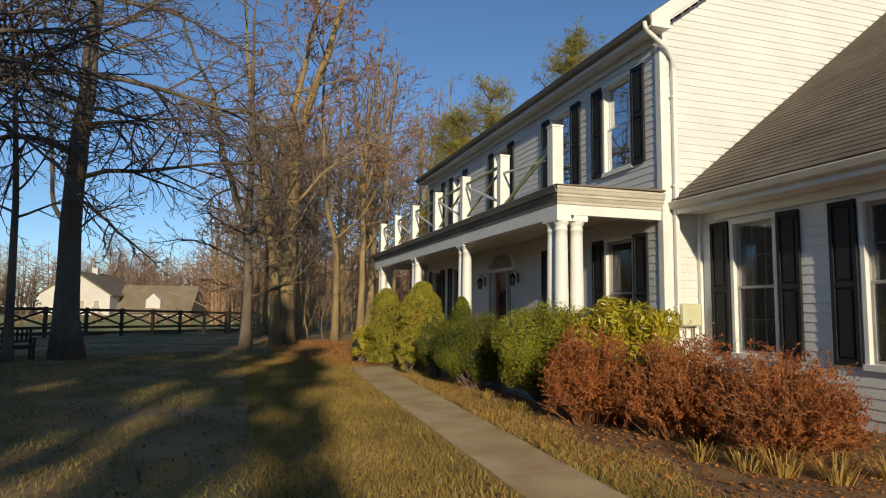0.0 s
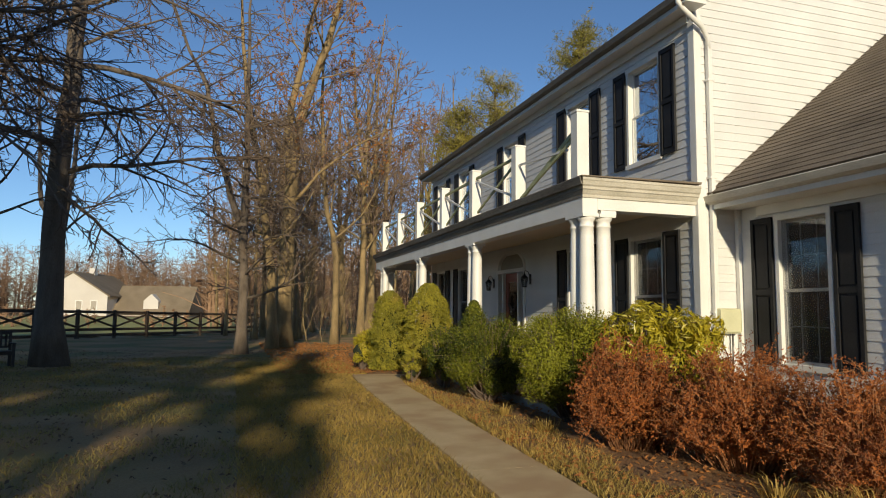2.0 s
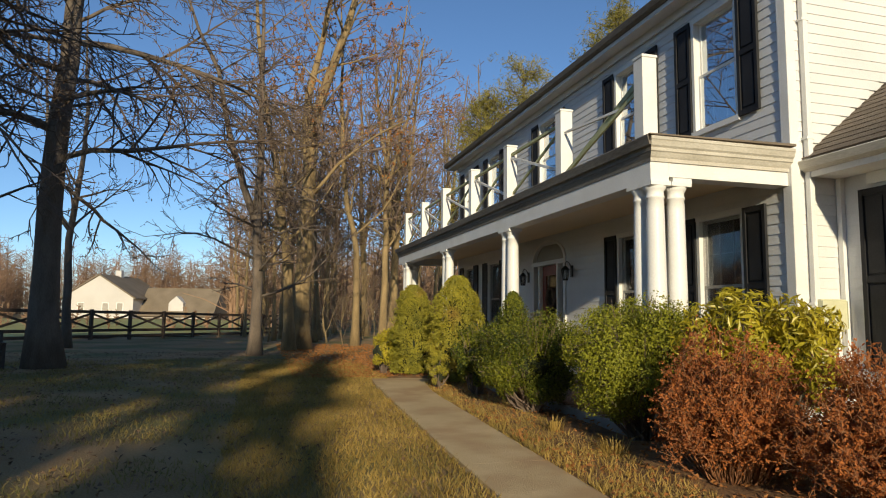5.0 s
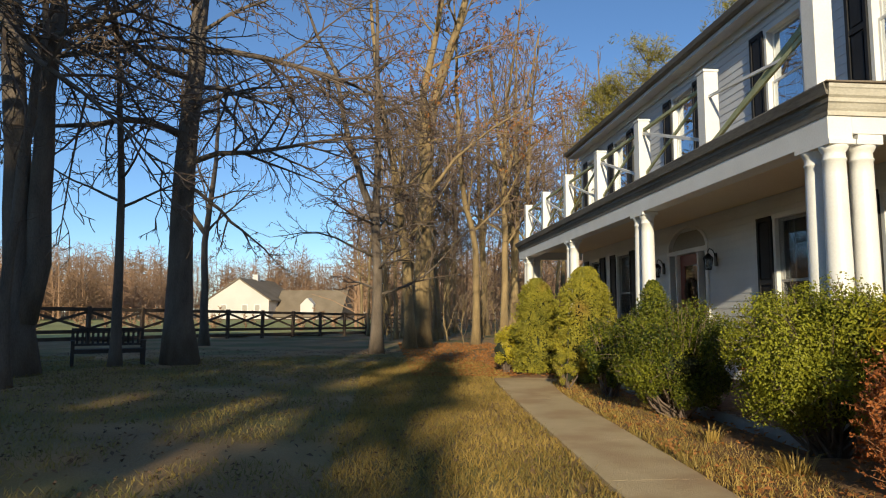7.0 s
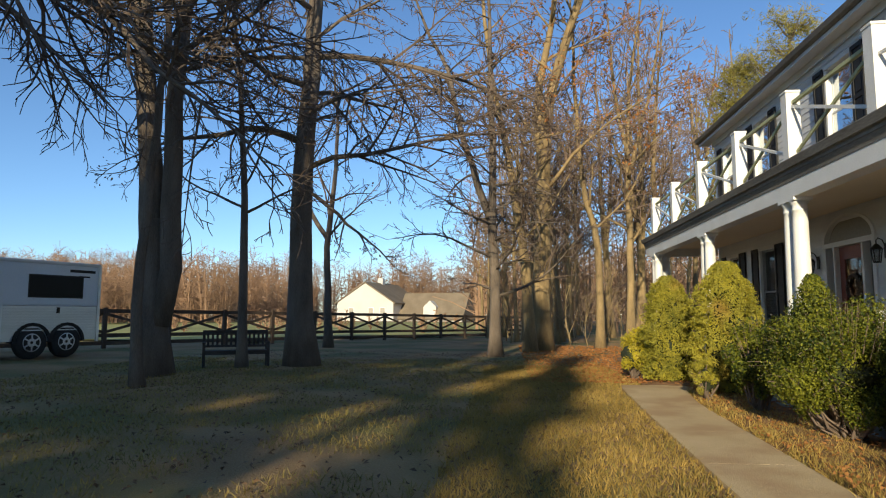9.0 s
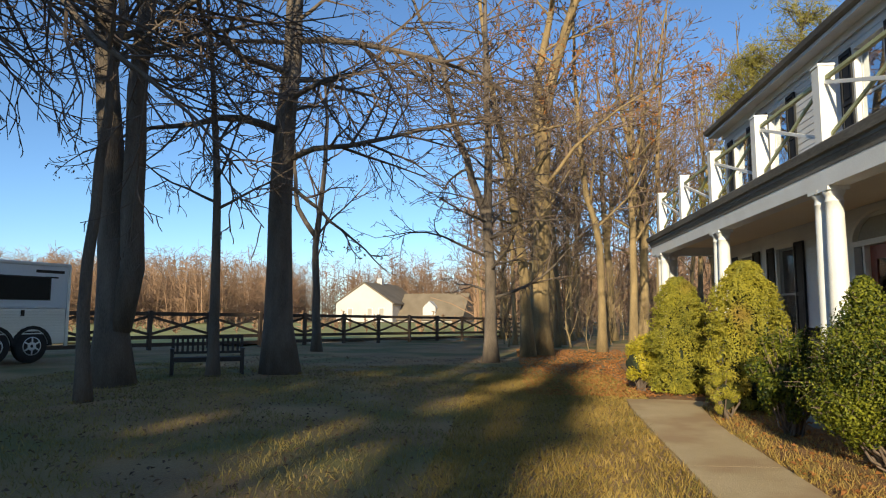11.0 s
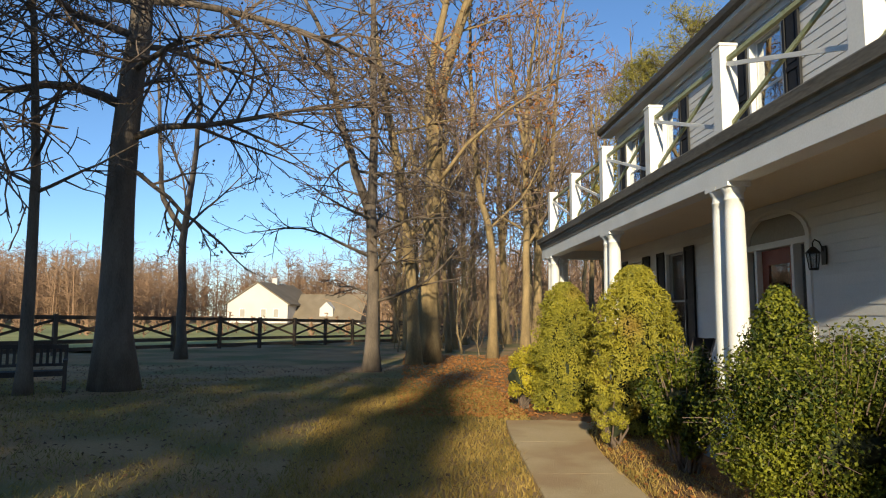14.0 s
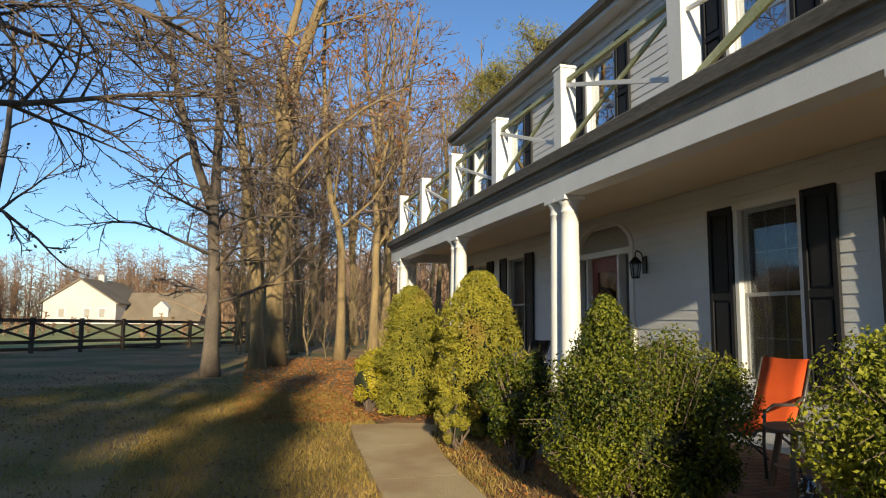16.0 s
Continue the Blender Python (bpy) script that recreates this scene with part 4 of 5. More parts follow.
for x, y, k, s in ((2.9, 35, 3, 0.95), (7.2, 47, 2, 1.0), (1.0, 37, 3, 0.9), (4.4, 45, 1, 0.95), (10.2, 38, 0, 0.9), (12.5, 44, 1, 1.05), (9.8, 52, 2, 1.1), (2.0, 46, 4, 0.95), (14.5, 50, 0, 1.0), (11.5, 58, 2, 1.1), (6.2, 56, 1, 1.0), (-0.6, 44, 3, 0.8), (3.0, 56, 2, 1.0), (16, 62, 4, 1.1), (-1.5, 60, 0, 0.8), (0.5, 54, 2, 0.8), (11.0, 48, 4, 1.0), (1.6, 41, 1, 0.9), (3.6, 50, 0, 1.0), (0.2, 49, 4, 0.8), (5.0, 52, 3, 1.1), (12.8, 37, 4, 1.0), (2.6, 39.5, 2, 0.75)):
    copy_thing(WOODS[k], on(x, y, s, rng.uniform(0, 360)))
for i in range(26):
    x, y = rng.uniform(0.5, 13), rng.uniform(32, 56)
    copy_thing(g4, on(x, y, rng.uniform(0.4, 1.0), rng.uniform(0, 360)))


# far woods: brushy brown masses along the horizon
def far_woods(name, seed, x0, x1, y0, y1, count, height, label, twigs=34):
    rng = np.random.default_rng(seed)
    br = []
    for i in range(count):
        x, y = rng.uniform(x0, x1), rng.uniform(y0, y1)
        h = height * rng.uniform(0.55, 1.1)
        base = np.array((x, y, gz(x, y)))
        p, r = limb(rng, base, np.array((0, 0, 1.0)), h, 0.04 + h * 0.006, 0.02, 4, 0.07, 0.1)
        br.append((p, r, 3))
        for k in range(twigs):
            f = rng.uniform(0.08, 0.97)
            q = p[0] + (p[-1] - p[0]) * f
            a = rng.uniform(0, 6.28)
            ln = h * rng.uniform(0.14, 0.40) * (1.1 - 0.75 * f)
            c, cr = limb(rng, q, np.array((math.cos(a), math.sin(a), 0.45)), ln, 0.045, 0.025, 2, 0.3, 0.1)
            br.append((c, cr, 3))
    v, f = tubes(br)
    ob = mesh_part(name, v, f, FARBRUSH)
    return tagged(ob, label, "woods", kind="stuff")


far_a = far_woods("far_woods", 31, -24, 24, -10, 10, 210, 13, "distant brown leafless woods along the horizon")
far_a.location = (-20, 182, 0)
for k, (x, y, s) in enumerate(((-68, 112, 0.9), (-72, 140, 1.1), (-104, 120, 1.0), (-100, 150, 1.15), (24, 125, 1.1), (-45, 180, 1.2), (-5, 185, 1.3), (38, 140, 1.2), (-85, 185, 1.3), (-130, 160, 1.2), (-70, 88, 0.7))):
    o = copy_thing(far_a, Matrix.Translation((x, y, 0)) @ pose(0, 0, 0, 0, 0, 180 * (k % 2) + 5 * k) @ Matrix.Scale(s, 4))
far_woods("brush", 32, -38, -4, 54, 75, 60, 2.0, "brown leafless brush beyond the fence")
far_woods("far_woods", 34, -3, 30, 60, 95, 150, 14, "dense bare woods behind the house", 18)


def shade_tree(at, s, seed, n=2600):
    """An unseen evergreen added on the sunny side to keep the lawn in shade."""
    rng = np.random.default_rng(seed)
    ob = thing("evergreen_tree", at, "unseen evergreen added to shade the lawn", "tree")
    p, r = limb(rng, np.array((0.0, 0, -0.1)), np.array((0, 0, 1.0)), 17 * s, 0.3, 0.03, 8, 0.01, 0.1)
    v, f = tubes([(p, r, 8)])
    mesh_part("trunk", v, f, BARK, ob, "", True)
    h = rng.uniform(0.06, 1, n) ** 0.8
    rad = (1 - h) * 3.6 * s * rng.uniform(0.25, 1, n) ** 0.5 + 0.1
    a = rng.uniform(0, 2 * np.pi, n)
    cs = np.stack((rad * np.cos(a), rad * np.sin(a), 17 * s * h), 1)
    nr = rng.normal(size=cs.shape) + np.array((0, 0, 0.6))
    nr /= np.linalg.norm(nr, axis=1)[:, None]
    v, f = leaves(cs, nr, 1.1, 0.75, rng)
    mesh_part("crown", v, f, SHADETREE, ob)["kind"] = "stuff"
    return ob


# unseen row behind the camera, added only for its shadow on the lawn
sh = shade_tree((-8.7, -16.5, 0), 1.0, 3, 800)
for x, y, s in ((-14.0, -18, 1.05), (-11.4, -17, 1.0), (-17.0, -15, 1.0), (-19.8, -18, 1.0), (-23, -16, 1.0), (-26, -19, 1.05), (-12.4, -22, 1.1), (-17, -23, 1.15), (-22, -23, 1.15), (-29.5, -17, 1.1)):
    copy_thing(sh, Matrix.Translation((x, y, 0)) @ pose(0, 0, 0, 0, 0, 40 * x) @ Matrix.Scale(s, 4))


# two sparse unseen trees added to break the shade edge by the walk
shade_tree((-4.2, -16, 0), 0.62, 4, 150)
shade_tree((-5.9, -16.5, 0), 0.8, 5, 220)


# pines behind the house
def pine(at, height, seed):
    rng = np.random.default_rng(seed)
    ob = thing("pine_tree", at, "tall yellow-green pine rising behind the house", "tree")
    p, r = limb(rng, np.array((0.0, 0, 0)), np.array((0, 0, 1.0)), height, 0.3, 0.04, 10, 0.02, 0.1)
    v, f = tubes([(p, r, 8)])
    mesh_part("trunk", v, f, BARK, ob, "", True)
    br, cs = [], []
    for k in range(70):
        h = rng.uniform(0.35, 1.0)
        a = rng.uniform(0, 6.28)
        ln = (1.12 - h) * height * 0.33 * rng.uniform(0.6, 1.2) + 0.4
        q = p[0] + (p[-1] - p[0]) * h
        c, cr = limb(rng, q, np.array((math.cos(a), math.sin(a), 0.35)), ln, 0.05, 0.012, 5, 0.1, 0.07)
        br.append((c, cr, 4))
        for j in range(12):
            i = rng.integers(1, 6)
            cs.append(c[i] + rng.normal(size=3) * (0.22, 0.22, 0.14))
    v, f = tubes(br)
    mesh_part("bough_frame", v, f, BARK, ob)["kind"] = "stuff"
    cs = np.array(cs)
    pts = np.repeat(cs, 16, 0) + np.random.default_rng(seed + 1).normal(size=(len(cs) * 16, 3)) * 0.13
    nr = rng.normal(size=pts.shape)
    nr /= np.linalg.norm(nr, axis=1)[:, None]
    v, f = leaves(pts, nr, 0.30, 0.03, rng)
    mesh_part("foliage", v, f, PINELEAF, ob)["kind"] = "stuff"
    return ob


pine((14.3, 26.5, 0), 14.0, 41)
pine((11.7, 30.0, 0), 12.8, 42)
pine((10.4, 31.0, 0), 11.2, 43)


# ---- shrubs ----
def leafy_shrub(name, at, radii, n, length, width, material, label, seed, lumps=26, twig=TWIG, group="", category="shrub", spikes=0, towers=(), foot=0.72):
    """A shrub: stems, and a crown of leaves set on many overlapping lumps with gaps between them."""
    rng = np.random.default_rng(seed)
    ob = thing(name, at, label, category, group)
    rx, ry, h = radii
    br, cs, ns = [], [], []
    for k in range(lumps):
        d = unit(rng.normal(size=3) + np.array((0, 0, 0.25)))
        if d[2] < -0.55:
            d[2] = -d[2]
        c = np.array((d[0] * rx * 0.72, d[1] * ry * 0.72, h * 0.5 + d[2] * h * 0.40)) * rng.uniform(0.74, 1.16)
        c[2] = max(c[2], 0.16)
        c[:2] *= foot + (1.06 - foot) * min(1.0, c[2] / (0.6 * h))
        rr = rng.uniform(0.18, 0.36) * min(rx, ry, h * 0.6) * (0.6 + 0.4 * min(1.0, c[2] / (0.5 * h)))
        if k < len(towers):
            c, rr = np.array(towers[k][:3]), towers[k][3]
        m = n // lumps
        q = rng.normal(size=(m, 3))
        q /= np.linalg.norm(q, axis=1)[:, None]
        rad = rr * rng.uniform(0.55, 1.12, m)[:, None] * (1, 1, 1.15)
        cs.append(c + q * rad)
        ns.append(q + rng.normal(size=q.shape) * 0.55)
        p0 = np.array((rng.normal() * 0.08 * rx, rng.normal() * 0.08 * ry, 0.0))
        mid = (p0 + c) / 2 + np.array((0, 0, -0.05 * h)) + rng.normal(size=3) * 0.05
        br.append((np.array([p0, mid, c]), [0.018, 0.012, 0.005], 5))
        for _ in range(7):
            e = c + unit(rng.normal(size=3) + d) * rr * rng.uniform(0.8, 1.35)
            br.append((np.array([c, (c + e) / 2 + rng.normal(size=3) * 0.02, e]), [0.005, 0.004, 0.002], 3))
    for _ in range(spikes):
        d = unit(np.array((rng.normal(), rng.normal(), 1.6)))
        e = np.array((d[0] * rx, d[1] * ry, h * 0.55 + d[2] * h * 0.5)) * rng.uniform(0.95, 1.12)
        s = e * 0.72
        br.append((np.array([s, (s + e) / 2, e]), [0.005, 0.004, 0.002], 3))
        m = 26
        t = rng.uniform(0, 1, m)[:, None]
        cs.append(s + (e - s) * t + rng.normal(size=(m, 3)) * 0.025)
        ns.append(rng.normal(size=(m, 3)))
    # solid near-black core, put in as the shade between the leaf lumps
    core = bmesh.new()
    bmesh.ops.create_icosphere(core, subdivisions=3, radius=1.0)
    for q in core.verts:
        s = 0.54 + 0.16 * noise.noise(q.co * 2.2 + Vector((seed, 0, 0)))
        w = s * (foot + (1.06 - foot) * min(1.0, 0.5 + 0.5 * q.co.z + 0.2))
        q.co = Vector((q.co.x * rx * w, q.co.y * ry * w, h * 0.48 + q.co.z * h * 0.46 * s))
    part("shade_core", core, SHADECORE, ob)
    v, f = tubes(br)
    mesh_part("stem_tangle", v, f, twig, ob)["kind"] = "stuff"
    cs, ns = np.concatenate(cs), np.concatenate(ns)
    cs[:, 2] = np.maximum(cs[:, 2], 0.05)
    ns /= np.linalg.norm(ns, axis=1)[:, None] + 1e-9
    v, f = leaves(cs, ns, length, width, rng)
    mesh_part("foliage", v, f, material, ob)
    return ob


def cone_shrub(at, r, h, seed, label):
    """A dwarf spruce: dense short sprays over a lumpy cone."""
    rng = np.random.default_rng(seed)
    ob = thing("dwarf_spruce", at, label, "shrub", "dwarf spruces")
    v, f = tubes([(np.array([(0, 0, 0.0), (0, 0, h * 0.5), (0, 0, h * 0.93)]), [0.04, 0.03, 0.01], 6)])
    mesh_part("trunk", v, f, BARK, ob)
    n = 25000
    z = rng.uniform(0.02, 1, n) ** 1.05
    a = rng.uniform(0, 2 * np.pi, n)
    prof = r * np.where(z < 0.25, 0.80 + 0.8 * z, np.sqrt(np.maximum(0.0, 1.0 - ((z - 0.25) / 0.76) ** 2.0)))
    lump = np.array([0.6 * noise.noise((2.3 * math.cos(t), 2.3 * math.sin(t), 5.5 * q + seed)) + 0.7 * noise.noise((4.5 * math.cos(t), 4.5 * math.sin(t), 14 * q + seed)) for t, q in zip(a, z)])
    rad = prof * (1 + 0.62 * lump) * rng.uniform(0.80, 1.04, n)
    cs = np.stack((rad * np.cos(a), rad * np.sin(a), 0.04 + z * h), 1)
    ns = np.stack((np.cos(a), np.sin(a), 0.5 + 0 * a), 1) + rng.normal(size=(n, 3)) * 0.8
    ns /= np.linalg.norm(ns, axis=1)[:, None]
    v, f = leaves(cs, ns, 0.058, 0.02, rng)
    mesh_part("foliage", v, f, SPRUCELEAF, ob)["kind"] = "stuff"
    # near-black core painting the shade behind the sprays
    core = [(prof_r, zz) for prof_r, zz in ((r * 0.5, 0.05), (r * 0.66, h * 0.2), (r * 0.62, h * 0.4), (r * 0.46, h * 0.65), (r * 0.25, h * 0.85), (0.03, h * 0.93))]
    part("shade_core", lathe(core, (0, 0, 0), 14), SHADECORE, ob)
    return ob


def barberry(at, radii, seed, label):
    """A thicket of arching thin red-brown stems with small rusty leaves."""
    rng = np.random.default_rng(seed)
    ob = thing("barberry_bush", at, label, "shrub", "barberry bushes")
    rx, ry, h = radii
    br, cs = [], []
    for k in range(420):
        a = rng.uniform(0, 6.28)
        f = rng.uniform(0, 1) ** 0.5
        tip = np.array((math.cos(a) * rx * f * 1.02, math.sin(a) * ry * f * 1.02, h * (1.0 - 0.55 * f ** 3.0) * rng.uniform(0.45, 1.04)))
        p0 = np.array((math.cos(a) * rx * f * 0.35, math.sin(a) * ry * f * 0.35, 0.0))
        mid = p0 * 0.5 + tip * 0.5 + np.array((0, 0, 0.10 * h)) + rng.normal(size=3) * 0.05
        pts = np.array([p0, p0 * 0.7 + mid * 0.3 + rng.normal(size=3) * 0.02, mid, tip])
        br.append((pts, [0.006, 0.005, 0.004, 0.0015], 3))
        for _ in range(9):
            t = rng.uniform(0.3, 1.0)
            q = mid + (tip - mid) * (t * 2 - 1) if t > 0.5 else p0 + (mid - p0) * t * 2
            e = q + unit(rng.normal(size=3) + np.array((0, 0, 0.8))) * rng.uniform(0.06, 0.2)
            br.append((np.array([q, e]), [0.0025, 0.001], 3))
            m = 10
            cs.append(q + (e - q) * rng.uniform(0, 1.1, m)[:, None] + rng.normal(size=(m, 3)) * 0.012)
    v, f = tubes(br)
    mesh_part("stem_tangle", v, f, REDTWIG, ob)["kind"] = "stuff"
    cs = np.concatenate(cs)
    ns = rng.normal(size=cs.shape)
    ns /= np.linalg.norm(ns, axis=1)[:, None]
    v, f = leaves(cs, ns, 0.032, 0.017, rng)
    mesh_part("foliage", v, f, REDLEAF, ob)
    return ob


BX = "boxwood hedge"
leafy_shrub("boxwood_shrub", (3.72, 12.6, 0.02), (0.38, 0.44, 1.1), 9000, 0.042, 0.028, BOXLEAF, "small rounded boxwood with glossy green leaves", 51, 30, group=BX, spikes=24, foot=0.5)
leafy_shrub("boxwood_shrub", (3.9, 10.85, 0.02), (0.74, 0.78, 1.22), 62000, 0.029, 0.02, BOXLEAF, "large untrimmed boxwood with shaggy upright shoots", 52, 60, group=BX, spikes=80, foot=0.62, towers=((-0.2, 0.16, 1.0, 0.3), (-0.2, 0.16, 1.12, 0.28), (-0.22, 0.14, 1.22, 0.24), (-0.2, 0.16, 1.32, 0.2), (-0.18, 0.18, 1.42, 0.15), (-0.2, 0.16, 1.5, 0.11), (-0.2, 0.16, 1.56, 0.08)))
leafy_shrub("boxwood_shrub", (4.3, 8.75, 0.02), (0.86, 0.74, 1.36), 56000, 0.029, 0.02, BOXLEAF, "dense boxwood with sunlit tips and dark base", 53, 60, group=BX, spikes=70, foot=0.55)
cone_shrub((3.52, 16.35, 0.02), 0.44, 1.90, 61, "yellow-green dwarf spruce with a rounded top")
cone_shrub((3.98, 14.6, 0.02), 0.50, 2.02, 62, "larger yellow-green dwarf spruce with browned patches")
leafy_shrub("low_shrub", (3.40, 13.75, 0.02), (0.22, 0.24, 0.6), 6000, 0.03, 0.012, SPRUCELEAF, "small round yellow-green evergreen beside the walk", 65, 14)
leafy_shrub("low_shrub", (3.0, 17.0, 0.02), (0.42, 0.5, 0.9), 7000, 0.05, 0.022, RHODOLEAF, "loose yellow-green shrub at the end of the bed", 63, 20)
leafy_shrub("rhododendron", (5.15, 7.95, 0.02), (0.95, 0.62, 1.5), 10000, 0.115, 0.032, RHODOLEAF, "yellow-green rhododendron with long drooping leaves", 64, 54)
barberry((4.05, 7.1, 0.02), (0.62, 0.66, 1.2), 71, "rust-red leafless barberry with twiggy crown")
barberry((4.55, 6.0, 0.02), (0.82, 0.78, 1.14), 72, "rust-red barberry bush with tangled stems")
barberry((4.8, 4.9, 0.02), (0.78, 0.72, 1.06), 73, "wide rust-red barberry bush at the end of the row")


# ---- fence ----
def build_fence():
    ob = thing("paddock_fence", (0, 0, 0), "brown wooden paddock fence with crossed rails", "fence")
    a0, a1 = Vector((-7.4, 36.8, 0)), Vector((-2.1, 45.28, 0))
    d = (a1 - a0).normalized()
    ps = []
    for k in range(-17, 11):
        p = a0 + d * (2.48 * k)
        ps.append(Vector((p.x, p.y, gz(p.x, p.y))))
    side = Vector((-d.y, d.x, 0))
    for p in ps:
        bm = cube(-0.07, 0.07, -0.07, 0.07, -0.2, 1.46, 0.01)
        bm.transform(Matrix.Translation(p) @ d.to_track_quat("Y", "Z").to_matrix().to_4x4())
        part("fence_post", bm, FENCEWOOD, ob)
    for p, q in zip(ps, ps[1:]):
        up = Vector((0, 0, 1))
        for z in (1.34, 0.46, 0.18):
            part("fence_rail", bar(p + up * z, q + up * z, 0.045, 0.14, 0), FENCEWOOD, ob)
        part("cross_rail", bar(p + up * 0.56 + side * 0.035, q + up * 1.25 + side * 0.035, 0.03, 0.10, 0), FENCEWOOD, ob)
        part("cross_rail", bar(p + up * 1.25 - side * 0.035, q + up * 0.56 - side * 0.035, 0.03, 0.10, 0), FENCEWOOD, ob)


build_fence()


# ---- horse trailer ----
def build_trailer():
    T = Matrix.Translation((-11.65, 22.4, gz(-11.65, 22.4))) @ pose(0, 0, 0, 0, 0, -19) @ Matrix.Scale(1.15, 4)
    ob = thing("horse_trailer", T, "white and silver two-axle horse trailer with black windows", "trailer")
    L, W = 5.2, 2.0
    part("upper_body", cube(-W, 0, -L, 0, 1.25, 2.32, 0.05), TRAILERWHITE, ob)
    low = cube(-W + 0.01, -0.01, -L + 0.01, -0.01, 0.42, 1.25, 0.01)
    part("lower_body", low, ALUMINIUM, ob, "ribbed aluminium lower side")
    for i in range(9):
        part("rib", cube(-0.012, 0.012, -L + 0.05, -0.08, 0.66 + 0.065 * i, 0.69 + 0.065 * i, 0.004), ALUMINIUM, ob)
    part("corner_post", cube(-0.04, 0.02, -0.06, 0.02, 0.36, 2.30, 0.01), ALUMINIUM, ob)
    part("roof_rail", cube(-W - 0.015, 0.015, -L - 0.01, 0.015, 2.26, 2.35, 0.03), ALUMINIUM, ob)
    part("rear_door", cube(-W + 0.08, -0.08, 0.0, 0.04, 0.45, 2.22, 0.01), TRAILERWHITE, ob)
    for y in (-1.85, -4.3):
        w = cube(0.0, 0.012, y, y + 1.35, 1.48, 1.98, 0.004)
        part("side_window", w, BLACKGLASS, ob, "black tinted window")
        part("window_trim", cube(-0.001, 0.006, y - 0.03, y + 1.38, 1.45, 2.01, 0.002), BLACKMETAL, ob)
    part("side_door", cube(0.001, 0.02, -3.2, -2.45, 0.5, 2.1, 0.006), TRAILERWHITE, ob)
    part("latch", cube(0.0, 0.03, -1.15, -1.08, 1.08, 1.22, 0.006), BLACKMETAL, ob)
    part("name_stripe", cube(0.0, 0.006, -0.85, -0.15, 2.10, 2.17, 0.002), BLACKMETAL, ob)
    part("name_stripe", cube(0.0, 0.006, -0.6, -0.3, 1.98, 2.02, 0.002), BLACKMETAL, ob)
    for y in (-0.85, -1.72):
        prof = [(0.20, 0), (0.36, 0.01), (0.385, 0.04), (0.385, 0.16), (0.36, 0.20), (0.2, 0.2)]
        t = lathe(prof, (0, 0, 0), 28)
        M = Matrix.Translation((-0.19, y, 0.385)) @ pose(0, 0, 0, 0, 90, 0)
        t.transform(M)
        wheel = part("wheel", t, RUBBER, ob)
        r = lathe([(0.02, 0.19), (0.06, 0.215), (0.10, 0.20), (0.18, 0.195), (0.215, 0.208), (0.22, 0.19)], (0, 0, 0), 20)
        r.transform(M)
        part("rim", r, ALUMINIUM, wheel)
        for k in range(6):
            a = k * math.pi / 3
            s = bar((0.05 * math.cos(a), 0.05 * math.sin(a), 0.212), (0.2 * math.cos(a), 0.2 * math.sin(a), 0.205), 0.035, 0.012, 0.003)
            s.transform(M)
            part("spoke", s, ALUMINIUM, wheel)
    arch = bmesh.new()
    n = 10
    for y in (-0.85, -1.72):
        for i in range(n):
            t0, t1 = math.pi * i / n, math.pi * (i + 1) / n
            q = [(y + r * math.cos(t), 0.385 + r * math.sin(t)) for r, t in ((0.395, t0), (0.47, t0), (0.47, t1), (0.395, t1))]
            fr = [arch.verts.new((0.03, a, b)) for a, b in q]
            bk = [arch.verts.new((-0.2, a, b)) for a, b in q]
            arch.faces.new(fr)
            for j in range(4):
                arch.faces.new((fr[j], bk[j], bk[(j + 1) % 4], fr[(j + 1) % 4]))
    bmesh.ops.recalc_face_normals(arch, faces=arch.faces[:])
    part("fender", arch, RUBBER, ob)
    part("hitch", bar((-W / 2, -L, 0.5), (-W / 2, -L - 1.2, 0.5), 0.12, 0.12), GREYMETAL, ob)


build_trailer()


# ---- neighbour's house ----
def far_house(at, label):
    ob = thing("neighbour_house", at, label, "house")
    W, D, H, R = 7.0, 18.0, 5.2, 9.6
    part("wall", prism([(-W, 0, -3), (W, 0, -3), (W, 0, H), (0, 0, R), (-W, 0, H)], (0, D, 0)), FARHOUSE, ob)
    for sg in (-1, 1):
        part("roof", prism([(0, -0.4, R + 0.35), (sg * (W + 0.6), -0.4, H - 0.1), (sg * (W + 0.6), -0.4, H - 0.4), (0, -0.4, R + 0.05)], (0, D + 0.8, 0)), FARROOF, ob)
    part("side_wing", prism([(W + 0.01, 3, -3), (W + 15, 3, -3), (W + 15, 3, 1.6), (W + 0.01, 3, 1.6)], (0, 9, 0)), FARHOUSE, ob)
    part("wing_roof", prism([(W - 0.3, 2.0, 1.4), (W - 0.3, 7.5, 7.4), (W - 0.3, 13.0, 1.4)], (15.8, 0, 0)), FARROOF, ob)
    part("dormer", prism([(W + 6, 3.0, 2.0), (W + 9, 3.0, 2.0), (W + 9, 3.0, 4.2), (W + 7.5, 3.0, 5.6), (W + 6, 3.0, 4.2)], (0, 3, 0)), FARHOUSE, ob)
    part("chimney", cube(-0.6, 0.6, 8, 9.2, R - 1, R + 1.5), FARHOUSE, ob)
    for x, z in ((-3.4, 2.2), (1.5, 2.2), (4.4, 2.2), (-3.4, -0.8), (3.4, -0.8)):
        w = part("window", cube(x - 0.7, x + 0.7, -0.1, 0.02, z, z + 1.9), TRIM, ob)
        part("pane", cube(x - 0.55, x + 0.55, -0.13, -0.1, z + 0.12, z + 1.78), CURTAIN, w)
    return ob


far_house(Matrix.Translation((-31.55, 148.6, -1.25)) @ pose(0, 0, 0, 0, 0, -14), "distant cream gabled house with a tan roof")


